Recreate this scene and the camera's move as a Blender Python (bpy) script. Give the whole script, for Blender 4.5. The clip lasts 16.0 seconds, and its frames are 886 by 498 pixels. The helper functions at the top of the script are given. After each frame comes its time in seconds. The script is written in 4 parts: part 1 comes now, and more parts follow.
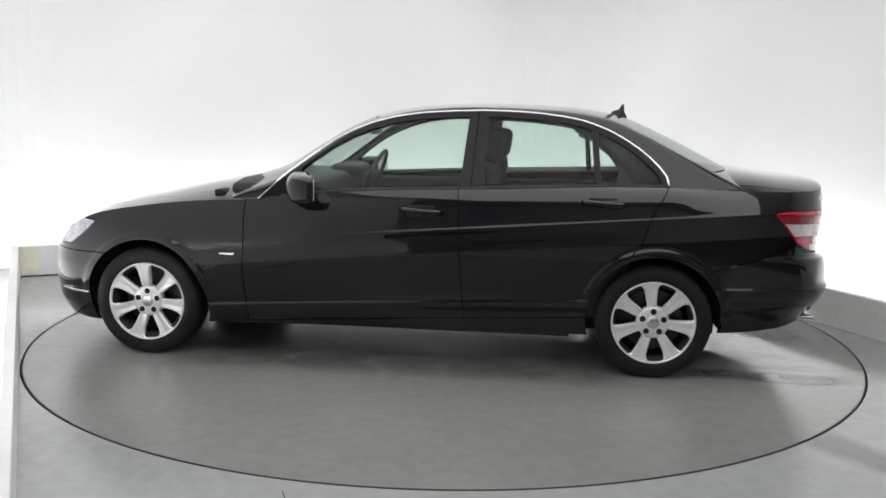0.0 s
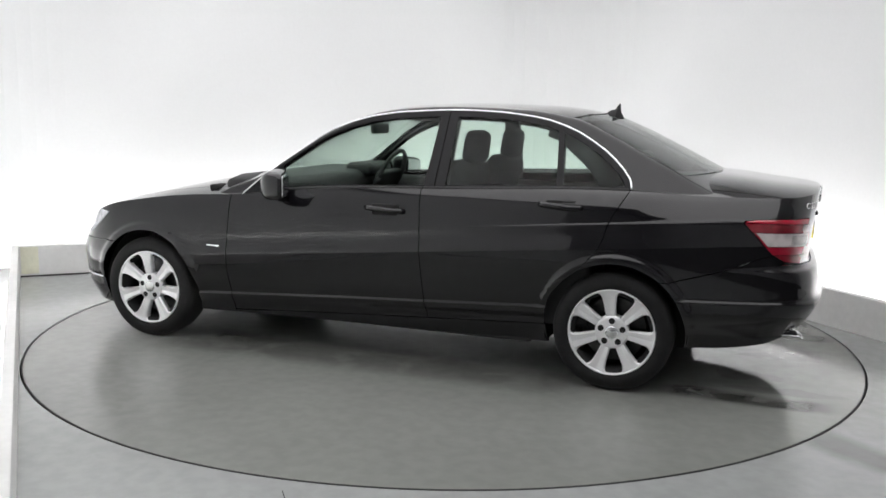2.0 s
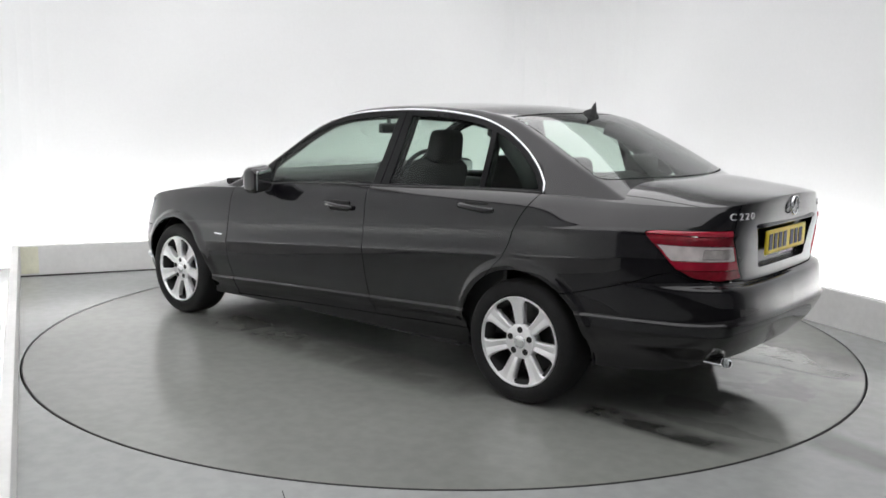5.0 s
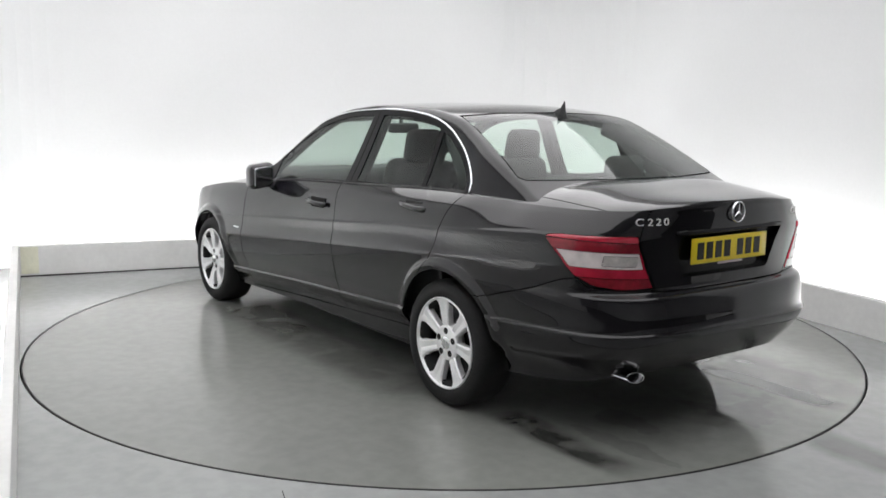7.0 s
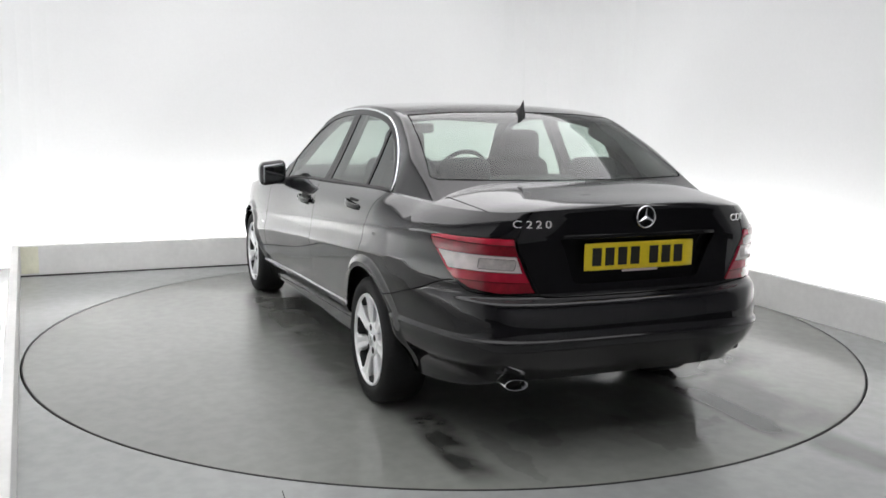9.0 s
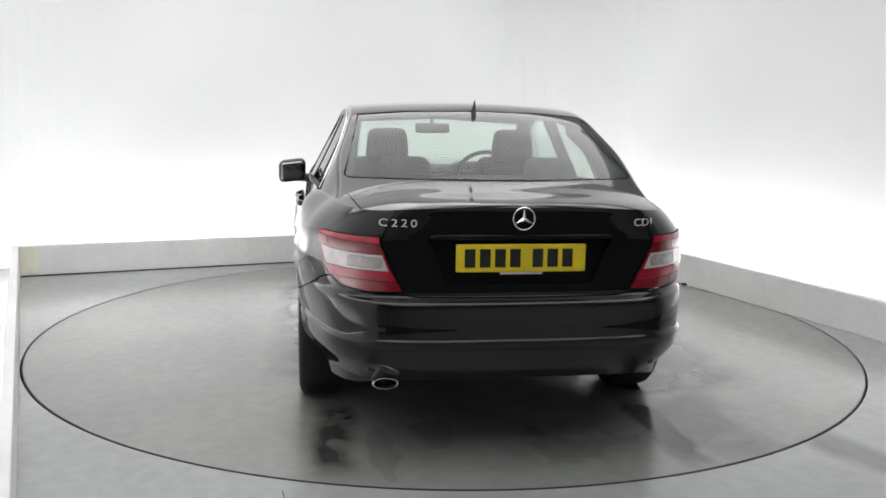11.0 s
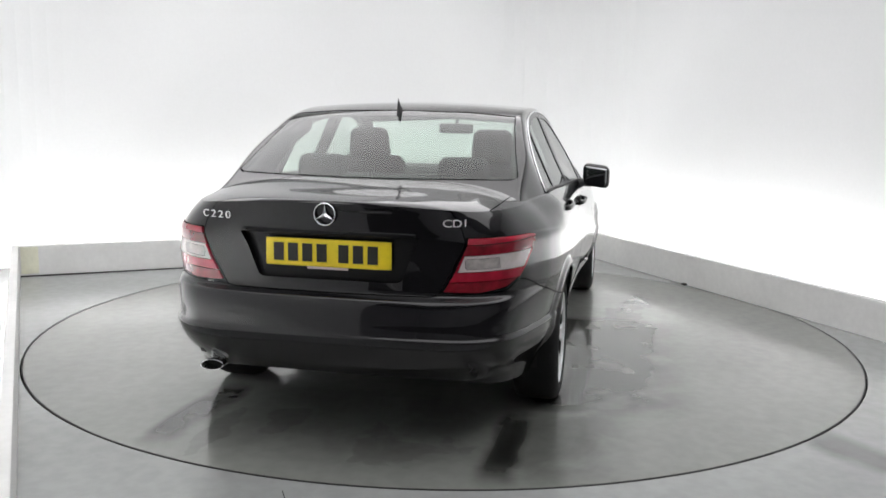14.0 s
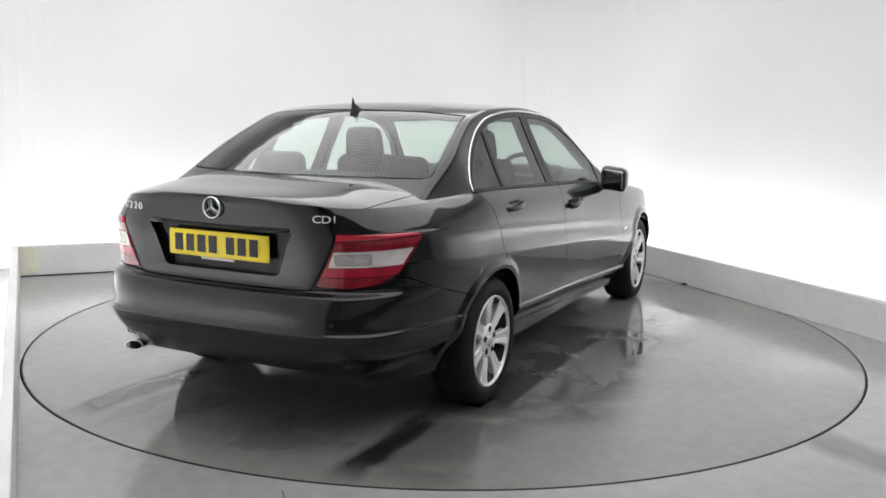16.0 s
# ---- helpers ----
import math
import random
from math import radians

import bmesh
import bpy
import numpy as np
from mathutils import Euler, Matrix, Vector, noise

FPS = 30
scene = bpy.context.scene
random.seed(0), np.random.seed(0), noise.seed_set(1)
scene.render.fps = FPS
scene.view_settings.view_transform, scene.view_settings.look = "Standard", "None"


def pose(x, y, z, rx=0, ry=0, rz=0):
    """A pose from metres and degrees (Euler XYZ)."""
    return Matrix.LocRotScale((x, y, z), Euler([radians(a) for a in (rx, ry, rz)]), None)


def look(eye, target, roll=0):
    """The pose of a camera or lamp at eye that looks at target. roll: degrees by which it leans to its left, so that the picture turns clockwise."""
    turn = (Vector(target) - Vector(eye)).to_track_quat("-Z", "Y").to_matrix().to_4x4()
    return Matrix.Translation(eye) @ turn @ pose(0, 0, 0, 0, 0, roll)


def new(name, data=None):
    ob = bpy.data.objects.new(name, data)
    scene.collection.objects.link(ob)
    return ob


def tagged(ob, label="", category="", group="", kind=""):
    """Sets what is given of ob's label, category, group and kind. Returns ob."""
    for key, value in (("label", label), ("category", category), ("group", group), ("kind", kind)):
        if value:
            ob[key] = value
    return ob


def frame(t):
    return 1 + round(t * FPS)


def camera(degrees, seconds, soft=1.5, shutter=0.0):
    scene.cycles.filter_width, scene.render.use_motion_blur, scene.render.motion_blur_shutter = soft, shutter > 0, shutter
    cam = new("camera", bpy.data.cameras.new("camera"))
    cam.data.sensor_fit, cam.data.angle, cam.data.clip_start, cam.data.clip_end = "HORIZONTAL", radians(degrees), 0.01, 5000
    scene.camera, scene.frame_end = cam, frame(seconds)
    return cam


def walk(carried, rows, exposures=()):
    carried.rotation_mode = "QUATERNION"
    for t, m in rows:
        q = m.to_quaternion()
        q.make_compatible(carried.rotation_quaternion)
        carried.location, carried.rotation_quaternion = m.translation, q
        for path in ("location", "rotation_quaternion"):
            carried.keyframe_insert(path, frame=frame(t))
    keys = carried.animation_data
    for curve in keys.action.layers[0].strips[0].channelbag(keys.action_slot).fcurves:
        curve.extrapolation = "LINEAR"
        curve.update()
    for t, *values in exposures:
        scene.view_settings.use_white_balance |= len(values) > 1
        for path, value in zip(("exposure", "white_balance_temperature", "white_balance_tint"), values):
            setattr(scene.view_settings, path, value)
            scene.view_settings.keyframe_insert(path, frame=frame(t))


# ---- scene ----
# ---------------------------------------------------------------- camera
cam = camera(53.58, 16.0, soft=1.6)
EYE = (0.0, -5.488, 1.372)
AIM = (-0.0027264, 0.987797, -0.1557226)
VIEW = look(EYE, [e + a for e, a in zip(EYE, AIM)], 0.955)
walk(cam, [(0.0, VIEW), (16.0, VIEW)])


def table_angle(t):
    """Turn of the turntable and the car on it, in degrees."""
    return 174.387 - 6.85 * t - 1.385 * (t - 8) ** 2 / 100 + 1.158 * (t - 8) ** 3 / 1000


# ---------------------------------------------------------------- light
world = bpy.data.worlds.new("world")
scene.world = world
world.use_nodes = True
world.node_tree.nodes["Background"].inputs[0].default_value = (0.6, 0.65, 0.7, 1)
world.node_tree.nodes["Background"].inputs[1].default_value = 0.02
scene.view_settings.exposure = -0.04
STRIP_POWER = 39.0
PANEL_POWER = 1.62


# ---------------------------------------------------------------- materials
def material(name, base, rough=0.5, metal=0.0, grain=0.0, grain_scale=40.0, stain=0.0, stain_scale=1.2,
             bump=0.0, coat=0.0, spec=0.5, rough_var=0.0):
    """A surface with variation at two scales: fine grain and broad stains."""
    m = bpy.data.materials.new(name)
    m.use_nodes = True
    nt = m.node_tree
    p = nt.nodes["Principled BSDF"]
    p.inputs["Base Color"].default_value = (*base, 1)
    p.inputs["Roughness"].default_value = rough
    p.inputs["Metallic"].default_value = metal
    p.inputs["Coat Weight"].default_value = coat
    p.inputs["Coat Roughness"].default_value = 0.012
    p.inputs["Coat IOR"].default_value = 1.5
    p.inputs["Specular IOR Level"].default_value = spec
    tc = nt.nodes.new("ShaderNodeTexCoord")
    if grain or stain:
        n1 = nt.nodes.new("ShaderNodeTexNoise")
        n1.inputs["Scale"].default_value = grain_scale
        n1.inputs["Detail"].default_value = 6
        n2 = nt.nodes.new("ShaderNodeTexNoise")
        n2.inputs["Scale"].default_value = stain_scale
        n2.inputs["Detail"].default_value = 5
        for n in (n1, n2):
            nt.links.new(tc.outputs["Object"], n.inputs["Vector"])
        a = nt.nodes.new("ShaderNodeMapRange")
        a.inputs["From Min"].default_value, a.inputs["From Max"].default_value = 0.3, 0.7
        a.inputs["To Min"].default_value, a.inputs["To Max"].default_value = 1 - grain, 1 + grain
        b = nt.nodes.new("ShaderNodeMapRange")
        b.inputs["From Min"].default_value, b.inputs["From Max"].default_value = 0.3, 0.7
        b.inputs["To Min"].default_value, b.inputs["To Max"].default_value = 1 - stain, 1 + stain
        nt.links.new(n1.outputs["Fac"], a.inputs["Value"])
        nt.links.new(n2.outputs["Fac"], b.inputs["Value"])
        k = nt.nodes.new("ShaderNodeMath")
        k.operation = "MULTIPLY"
        nt.links.new(a.outputs[0], k.inputs[0])
        nt.links.new(b.outputs[0], k.inputs[1])
        mul = nt.nodes.new("ShaderNodeVectorMath")
        mul.operation = "SCALE"
        mul.inputs[0].default_value = base
        nt.links.new(k.outputs[0], mul.inputs["Scale"])
        nt.links.new(mul.outputs[0], p.inputs["Base Color"])
        if rough_var:
            r = nt.nodes.new("ShaderNodeMapRange")
            r.inputs["From Min"].default_value, r.inputs["From Max"].default_value = 0.35, 0.65
            r.inputs["To Min"].default_value, r.inputs["To Max"].default_value = max(rough - rough_var, 0.03), rough + rough_var
            nt.links.new(n2.outputs["Fac"], r.inputs["Value"])
            nt.links.new(r.outputs[0], p.inputs["Roughness"])
        if bump:
            bn = nt.nodes.new("ShaderNodeBump")
            bn.inputs["Strength"].default_value = bump
            bn.inputs["Distance"].default_value = 0.002
            nt.links.new(n1.outputs["Fac"], bn.inputs["Height"])
            nt.links.new(bn.outputs[0], p.inputs["Normal"])
    return m


def glow(name, colour, power):
    m = bpy.data.materials.new(name)
    m.use_nodes = True
    p = m.node_tree.nodes["Principled BSDF"]
    p.inputs["Base Color"].default_value = (0.8, 0.8, 0.8, 1)
    p.inputs["Emission Color"].default_value = (*colour, 1)
    p.inputs["Emission Strength"].default_value = power
    return m


def floor_paint(name, grey, streaks, pools=()):
    """Grey floor paint, worn and wet in places; streaks: wet tracks and bands, painted shade, along x; pools: ragged
    standing water.
    """
    m = bpy.data.materials.new(name)
    m.use_nodes = True
    nt = m.node_tree
    p = nt.nodes["Principled BSDF"]
    p.inputs["Specular IOR Level"].default_value = 0.85
    tc = nt.nodes.new("ShaderNodeTexCoord")

    def noise_tex(scale, detail=5, dist=0.0):
        n = nt.nodes.new("ShaderNodeTexNoise")
        n.inputs["Scale"].default_value, n.inputs["Detail"].default_value = scale, detail
        n.inputs["Distortion"].default_value = dist
        nt.links.new(tc.outputs["Object"], n.inputs["Vector"])
        return n.outputs["Fac"]

    def ramp(fac, lo, hi, a, b):
        r = nt.nodes.new("ShaderNodeMapRange")
        r.interpolation_type = "SMOOTHSTEP"
        for key, val in (("From Min", lo), ("From Max", hi), ("To Min", a), ("To Max", b)):
            r.inputs[key].default_value = val
        nt.links.new(fac, r.inputs["Value"])
        return r.outputs[0]

    def math_node(op, a, b):
        k = nt.nodes.new("ShaderNodeMath")
        k.operation = op
        for i, v in enumerate((a, b)):
            if isinstance(v, (int, float)):
                k.inputs[i].default_value = v
            else:
                nt.links.new(v, k.inputs[i])
        return k.outputs[0]

    cloud = ramp(noise_tex(0.8, 4, 0.3), 0.25, 0.75, 0.89, 1.07)
    fine = ramp(noise_tex(14, 6), 0.3, 0.7, 0.95, 1.05)
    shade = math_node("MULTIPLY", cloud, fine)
    wet = ramp(noise_tex(0.9, 2, 0.2), 0.2, 0.8, 0.0, 0.75)
    if streaks:
        sep = nt.nodes.new("ShaderNodeSeparateXYZ")
        nt.links.new(tc.outputs["Object"], sep.inputs[0])
        blot = noise_tex(3.2, 5, 0.5)
        # each streak darkens the colour: wet floor, or shade beside the sill
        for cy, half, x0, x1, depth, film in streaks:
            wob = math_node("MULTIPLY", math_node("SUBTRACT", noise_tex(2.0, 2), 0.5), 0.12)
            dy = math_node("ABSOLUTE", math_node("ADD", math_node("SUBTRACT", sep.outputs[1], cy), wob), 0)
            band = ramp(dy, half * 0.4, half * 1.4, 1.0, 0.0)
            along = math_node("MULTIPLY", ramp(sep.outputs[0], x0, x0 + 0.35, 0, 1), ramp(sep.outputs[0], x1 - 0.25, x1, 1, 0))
            track_or_shade = math_node("MULTIPLY", math_node("MULTIPLY", band, along), ramp(blot, 0.30, 0.54, 0.42, 1.0))
            shade = math_node("MULTIPLY", shade, math_node("SUBTRACT", 1.0, math_node("MULTIPLY", track_or_shade, depth)))
            wet = math_node("MAXIMUM", wet, math_node("MULTIPLY", track_or_shade, film))
        ragged = math_node("MULTIPLY", math_node("SUBTRACT", noise_tex(4.5, 6, 0.4), 0.5), 2.6)
        for cx, cy, rx, ry in pools:
            ex = math_node("DIVIDE", math_node("SUBTRACT", sep.outputs[0], cx), rx)
            ey = math_node("DIVIDE", math_node("SUBTRACT", sep.outputs[1], cy), ry)
            away = math_node("SQRT", math_node("ADD", math_node("MULTIPLY", ex, ex), math_node("MULTIPLY", ey, ey)), 0)
            pool = ramp(math_node("ADD", away, ragged), 0.72, 0.92, 1.0, 0.0)
            shade = math_node("MULTIPLY", shade, math_node("SUBTRACT", 1.0, math_node("MULTIPLY", pool, 0.16)))
            wet = math_node("MAXIMUM", wet, math_node("MULTIPLY", pool, 1.15))
    sc = nt.nodes.new("ShaderNodeVectorMath")
    sc.operation = "SCALE"
    sc.inputs[0].default_value = grey
    nt.links.new(shade, sc.inputs["Scale"])
    nt.links.new(sc.outputs[0], p.inputs["Base Color"])
    nt.links.new(ramp(wet, 0, 1.15, 0.26, 0.03), p.inputs["Roughness"])
    bn = nt.nodes.new("ShaderNodeBump")
    bn.inputs["Strength"].default_value, bn.inputs["Distance"].default_value = 0.15, 0.002
    nt.links.new(noise_tex(30, 4), bn.inputs["Height"])
    nt.links.new(bn.outputs[0], p.inputs["Normal"])
    return m


M_WALL = material("white_wall_paint", (0.80, 0.81, 0.81), 0.75, grain=0.01, stain=0.02, stain_scale=0.5, bump=0.05)
M_KERB = material("kerb_paint", (0.80, 0.80, 0.785), 0.5, grain=0.03, grain_scale=25, stain=0.05, stain_scale=2.5, bump=0.1)
M_YELLOW = material("yellowed_paint", (0.80, 0.795, 0.65), 0.55, grain=0.03, stain=0.12, stain_scale=6)
M_FLOOR = floor_paint("floor_paint", (0.345, 0.355, 0.352), [(0.44, 0.11, 2.2, 3.9, 0.5, 0.7)])
# streak at y 0.85: shade along the left sill, put into the damp floor's colour
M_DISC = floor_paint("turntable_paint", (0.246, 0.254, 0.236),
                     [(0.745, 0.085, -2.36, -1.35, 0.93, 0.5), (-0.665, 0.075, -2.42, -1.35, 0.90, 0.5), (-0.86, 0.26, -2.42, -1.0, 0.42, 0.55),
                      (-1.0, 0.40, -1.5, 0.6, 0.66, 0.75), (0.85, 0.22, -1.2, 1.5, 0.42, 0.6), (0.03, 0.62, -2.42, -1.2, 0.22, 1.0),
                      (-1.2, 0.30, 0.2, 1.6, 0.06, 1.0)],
                     [(-2.05, -0.25, 0.22, 0.28), (-1.84, 0.32, 0.17, 0.12), (-2.03, 0.56, 0.26, 0.07), (0.05, -1.2, 0.30, 0.13),
                      (0.62, -1.13, 0.36, 0.13), (1.05, -1.2, 0.32, 0.13)])
M_STEEL_DARK = material("dark_rim_steel", (0.02, 0.02, 0.02), 0.5, 0.6, grain=0.2, stain=0.2)
M_UNSEEN_FLOOR = material("unseen_dark_floor", (0.06, 0.06, 0.06), 0.6, grain=0.1, stain=0.25, bump=0.1)
M_UNSEEN_WALL = material("unseen_wall_paint", (0.72, 0.73, 0.74), 0.8, grain=0.05, stain=0.1)
M_CEIL = material("ceiling_paint", (0.5, 0.5, 0.5), 0.8, grain=0.02, stain=0.04)
M_STRIP = glow("strip_light", (1.0, 0.985, 0.985), STRIP_POWER)
M_PANEL = glow("light_diffuser", (1.0, 0.985, 1.0), PANEL_POWER)
M_ALU = material("lamp_housing", (0.6, 0.6, 0.6), 0.4, 0.8, grain=0.03, stain=0.05)


# ---------------------------------------------------------------- mesh helpers
def mesh_object(name, verts, faces, mat, parent=None, smooth=False, label=""):
    me = bpy.data.meshes.new(name)
    me.from_pydata([tuple(v) for v in verts], [], [tuple(f) for f in faces])
    me.materials.append(mat)
    if smooth:
        for p in me.polygons:
            p.use_smooth = True
    ob = new(name, me)
    if parent:
        ob.parent = parent
    if label:
        ob["label"] = label
    return ob


def part(name, bm, mat, parent, label="", smooth=False):
    me = bpy.data.meshes.new(name)
    bmesh.ops.recalc_face_normals(bm, faces=bm.faces)
    bm.to_mesh(me)
    bm.free()
    me.materials.append(mat)
    if smooth:
        for p in me.polygons:
            p.use_smooth = True
    ob = new(name, me)
    ob.parent = parent
    if label:
        ob["label"] = label
    return ob


def box_bm(cx, cy, cz, sx, sy, sz, bevel=0.0, seg=2):
    bm = bmesh.new()
    bmesh.ops.create_cube(bm, size=1, matrix=Matrix.Translation((cx, cy, cz)) @ Matrix.Diagonal((sx, sy, sz, 1)))
    if bevel:
        bmesh.ops.bevel(bm, geom=bm.edges[:], offset=bevel, segments=seg, affect="EDGES", profile=0.6)
    return bm


def place_turned(bm, x, y, deg):
    bmesh.ops.rotate(bm, cent=(x, y, 0), matrix=Matrix.Rotation(radians(deg), 3, "Z"), verts=bm.verts[:])
    return bm


# ---------------------------------------------------------------- the studio
ROOM = pose(0, 0, 0, 0, 0, 23.5)
U_LEFT, U_LEFT_END, U_RIGHT, V_BACK = -2.56, -2.345, 2.42, 2.645
V_LEFT_END, V_RIGHT_END = -3.3, -3.3
KERB_H, TROUGH = 0.248, 0.60
CEIL_Z = 3.4


def rounded_path(off, r, n=14):
    """Plan line along the left, back and right sides, off metres outside the kerb's inner face."""
    ul, ur, vb = U_LEFT - off, U_RIGHT + off, V_BACK + off
    pts = [(U_LEFT_END - off, V_LEFT_END)]
    if r > 0:
        pts += [(ul + r - r * math.cos(a), vb - r + r * math.sin(a)) for a in np.linspace(0, math.pi / 2, n)]
        pts += [(ur - r + r * math.sin(a), vb - r + r * math.cos(a)) for a in np.linspace(0, math.pi / 2, n)]
    else:
        pts += [(ul, vb), (ur, vb)]
    return pts + [(ur, V_RIGHT_END)]


def band(name, inner, outer, z0, z1, mat, label="", kind="", category=""):
    """A wall that follows two plan lines."""
    n = len(inner)
    verts = [(x, y, z) for z in (z0, z1) for line in (inner, outer) for x, y in line]
    i0, o0, i1, o1 = 0, n, 2 * n, 3 * n
    faces = []
    for k in range(n - 1):
        faces += [(i0 + k, i0 + k + 1, i1 + k + 1, i1 + k), (o0 + k + 1, o0 + k, o1 + k, o1 + k + 1),
                  (i1 + k, i1 + k + 1, o1 + k + 1, o1 + k), (o0 + k, o0 + k + 1, i0 + k + 1, i0 + k)]
    for k in (0, n - 1):
        faces.append((i0 + k, i1 + k, o1 + k, o0 + k))
    ob = mesh_object(name, verts, faces, mat)
    ob.matrix_world = ROOM
    bm = bmesh.new()
    bm.from_mesh(ob.data)
    bmesh.ops.recalc_face_normals(bm, faces=bm.faces)
    bm.to_mesh(ob.data)
    bm.free()
    return tagged(ob, label, category, "", kind)


def studio():
    r_in = 2.4595
    n = 160
    verts, faces = [], []
    for rad, sq in ((r_in, 0), (3.2, 0), (13, 1)):
        for k in range(n):
            a = 2 * math.pi * k / n
            c, s = math.cos(a), math.sin(a)
            m = rad / max(abs(c), abs(s)) if sq else rad
            verts.append((m * c, m * s, 0))
    for j in range(2):
        for k in range(n):
            faces.append((j * n + k, (j + 1) * n + k, (j + 1) * n + (k + 1) % n, j * n + (k + 1) % n))
    # wall of the pit round the disc
    for k in range(n):
        a = 2 * math.pi * k / n
        verts.append((r_in * math.cos(a), r_in * math.sin(a), -0.2))
    for k in range(n):
        faces.append((3 * n + k, k, (k + 1) % n, 3 * n + (k + 1) % n))
    fl = mesh_object("floor", verts, faces, M_FLOOR)
    fl.rotation_euler = (0, 0, radians(-59))
    tagged(fl, "grey painted studio floor, worn and damp in places", "floor", "", "structure")
    bm = bmesh.new()
    bmesh.ops.create_circle(bm, cap_ends=True, radius=2.6, segments=64, matrix=Matrix.Translation((0, 0, -0.2)))
    pit = part("turntable_pit", bm, M_STEEL_DARK, None)
    tagged(pit, "dark pit under the turntable", "pit", "", "structure")

    wall = rounded_path(TROUGH, 1.0)
    back = rounded_path(TROUGH + 0.12, 1.12)
    band("wall_cyclorama", wall, back, -0.02, CEIL_Z, M_WALL, "smooth seamless white studio wall with rounded corners", "structure", "wall")

    # kerb in three boards; the left one runs slightly inward
    t = 0.05
    lean = math.degrees(math.atan2(U_LEFT_END - U_LEFT, V_BACK - V_LEFT_END))
    run = math.hypot(U_LEFT_END - U_LEFT, V_BACK - V_LEFT_END)
    for name, m, sx, sy in (("kerb_back", pose((U_LEFT + U_RIGHT) / 2, V_BACK + t / 2, 0), U_RIGHT - U_LEFT + 2 * t, t),
                            ("kerb_left", pose((U_LEFT + U_LEFT_END) / 2 - t / 2, (V_BACK + V_LEFT_END) / 2, 0, 0, 0, lean), t, run),
                            ("kerb_right", pose(U_RIGHT + t / 2, (V_BACK + V_RIGHT_END) / 2, 0), t, V_BACK - V_RIGHT_END - 0.002)):
        k = part(name, box_bm(0, 0, KERB_H / 2, sx, sy, KERB_H, 0.006), M_KERB, None)
        k.matrix_world = ROOM @ m
        tagged(k, "low white painted kerb board before the wall", "kerb", "", "structure")
    bm = box_bm(U_LEFT + 0.075, V_BACK - 0.002, KERB_H / 2 + 0.008, 0.13, 0.005, KERB_H - 0.03, 0.002)
    k = part("kerb_patch", bm, M_YELLOW, None)
    k.matrix_world = ROOM
    tagged(k, "yellowed patch on the end of the kerb", "trim", "", "structure")
    bm = box_bm((U_LEFT + U_RIGHT) / 2, V_BACK - 0.004, 0.004, U_RIGHT - U_LEFT - 0.01, 0.008, 0.010, 0.001)
    k = part("kerb_joint", bm, M_STEEL_DARK, None)
    k.matrix_world = ROOM
    tagged(k, "dark open joint along the foot of the kerb", "joint", "", "structure")

    # small dark block standing in for a dark spot at the kerb's foot
    bm = box_bm(U_RIGHT - 0.03, 0.62, 0.012, 0.03, 0.04, 0.016, 0.004)
    k = part("floor_dark_spot", bm, M_STEEL_DARK, None)
    k.matrix_world = ROOM
    tagged(k, "small dark block added for a dark spot on the floor by the kerb", "stop")

    bm = box_bm(-0.49, -2.75, 0.0, 0.004, 0.56, 0.002)
    k = part("floor_joint", place_turned(bm, -0.49, -2.75, 18), M_STEEL_DARK, None)
    tagged(k, "dark joint line in the floor beside the turntable", "joint", "", "structure")

    # strip lights in the trough behind the kerb
    def strip(x, y, length, along_x):
        root = new("strip_light")
        root.matrix_world = ROOM @ pose(x, y, 0, 0, 0, 0 if along_x else 90)
        tagged(root, "white fluorescent strip light hidden behind the kerb", "lamp", "strip lights behind the kerb")
        part("housing", box_bm(0, 0, 0.02, length, 0.07, 0.04, 0.005), M_ALU, root)
        bm = bmesh.new()
        bmesh.ops.create_cone(bm, cap_ends=True, segments=12, radius1=0.018, radius2=0.018, depth=length - 0.06,
                              matrix=Matrix.Translation((0, 0, 0.075)) @ Matrix.Rotation(math.pi / 2, 4, "Y"))
        part("tube", bm, M_STRIP, root, smooth=True)
        for s in (-1, 1):
            part("end_cap", box_bm(s * (length / 2 - 0.02), 0, 0.06, 0.03, 0.05, 0.06, 0.004), M_ALU, root)

    for k in range(3):
        strip(U_LEFT + 0.85 + 1.6 * k, V_BACK + 0.2, 1.5, True)
    for k in range(3):
        strip(U_RIGHT + 0.2, V_BACK - 0.9 - 1.6 * k, 1.5, False)
        strip(U_LEFT - 0.2 + 0.058 * k, V_BACK - 0.9 - 1.6 * k, 1.5, False)

    # unseen hall round the stage; its dark floor is added to darken the doors' reflections
    k = part("floor_unseen", box_bm(0, -5.0, 0.002, 9.4, 3.2, 0.004, 0.001), M_UNSEEN_FLOOR, None)
    k.matrix_world = ROOM
    tagged(k, "unseen dark floor added before the stage to darken the car's reflections", "floor", "", "structure")
    # pale walls out of view, added to lift what boot and bumper mirror
    for name, cx, cy, sx, sy in (("wall_unseen_front", 0, -6.65, 9.6, 0.1), ("wall_unseen_left", -4.75, -0.7, 0.1, 11.8),
                                 ("wall_unseen_right", 4.75, -0.7, 0.1, 11.8), ("wall_unseen_back", 0, 5.25, 9.6, 0.1)):
        w = part(name, box_bm(cx, cy, CEIL_Z / 2, sx, sy, CEIL_Z), M_UNSEEN_WALL, None)
        w.matrix_world = ROOM
        tagged(w, "plain pale unseen wall added outside the lit stage for reflections", "wall", "", "structure")
    c = part("ceiling", box_bm(0, -2, CEIL_Z + 0.06, 14.2, 14.2, 0.1), M_CEIL, None)
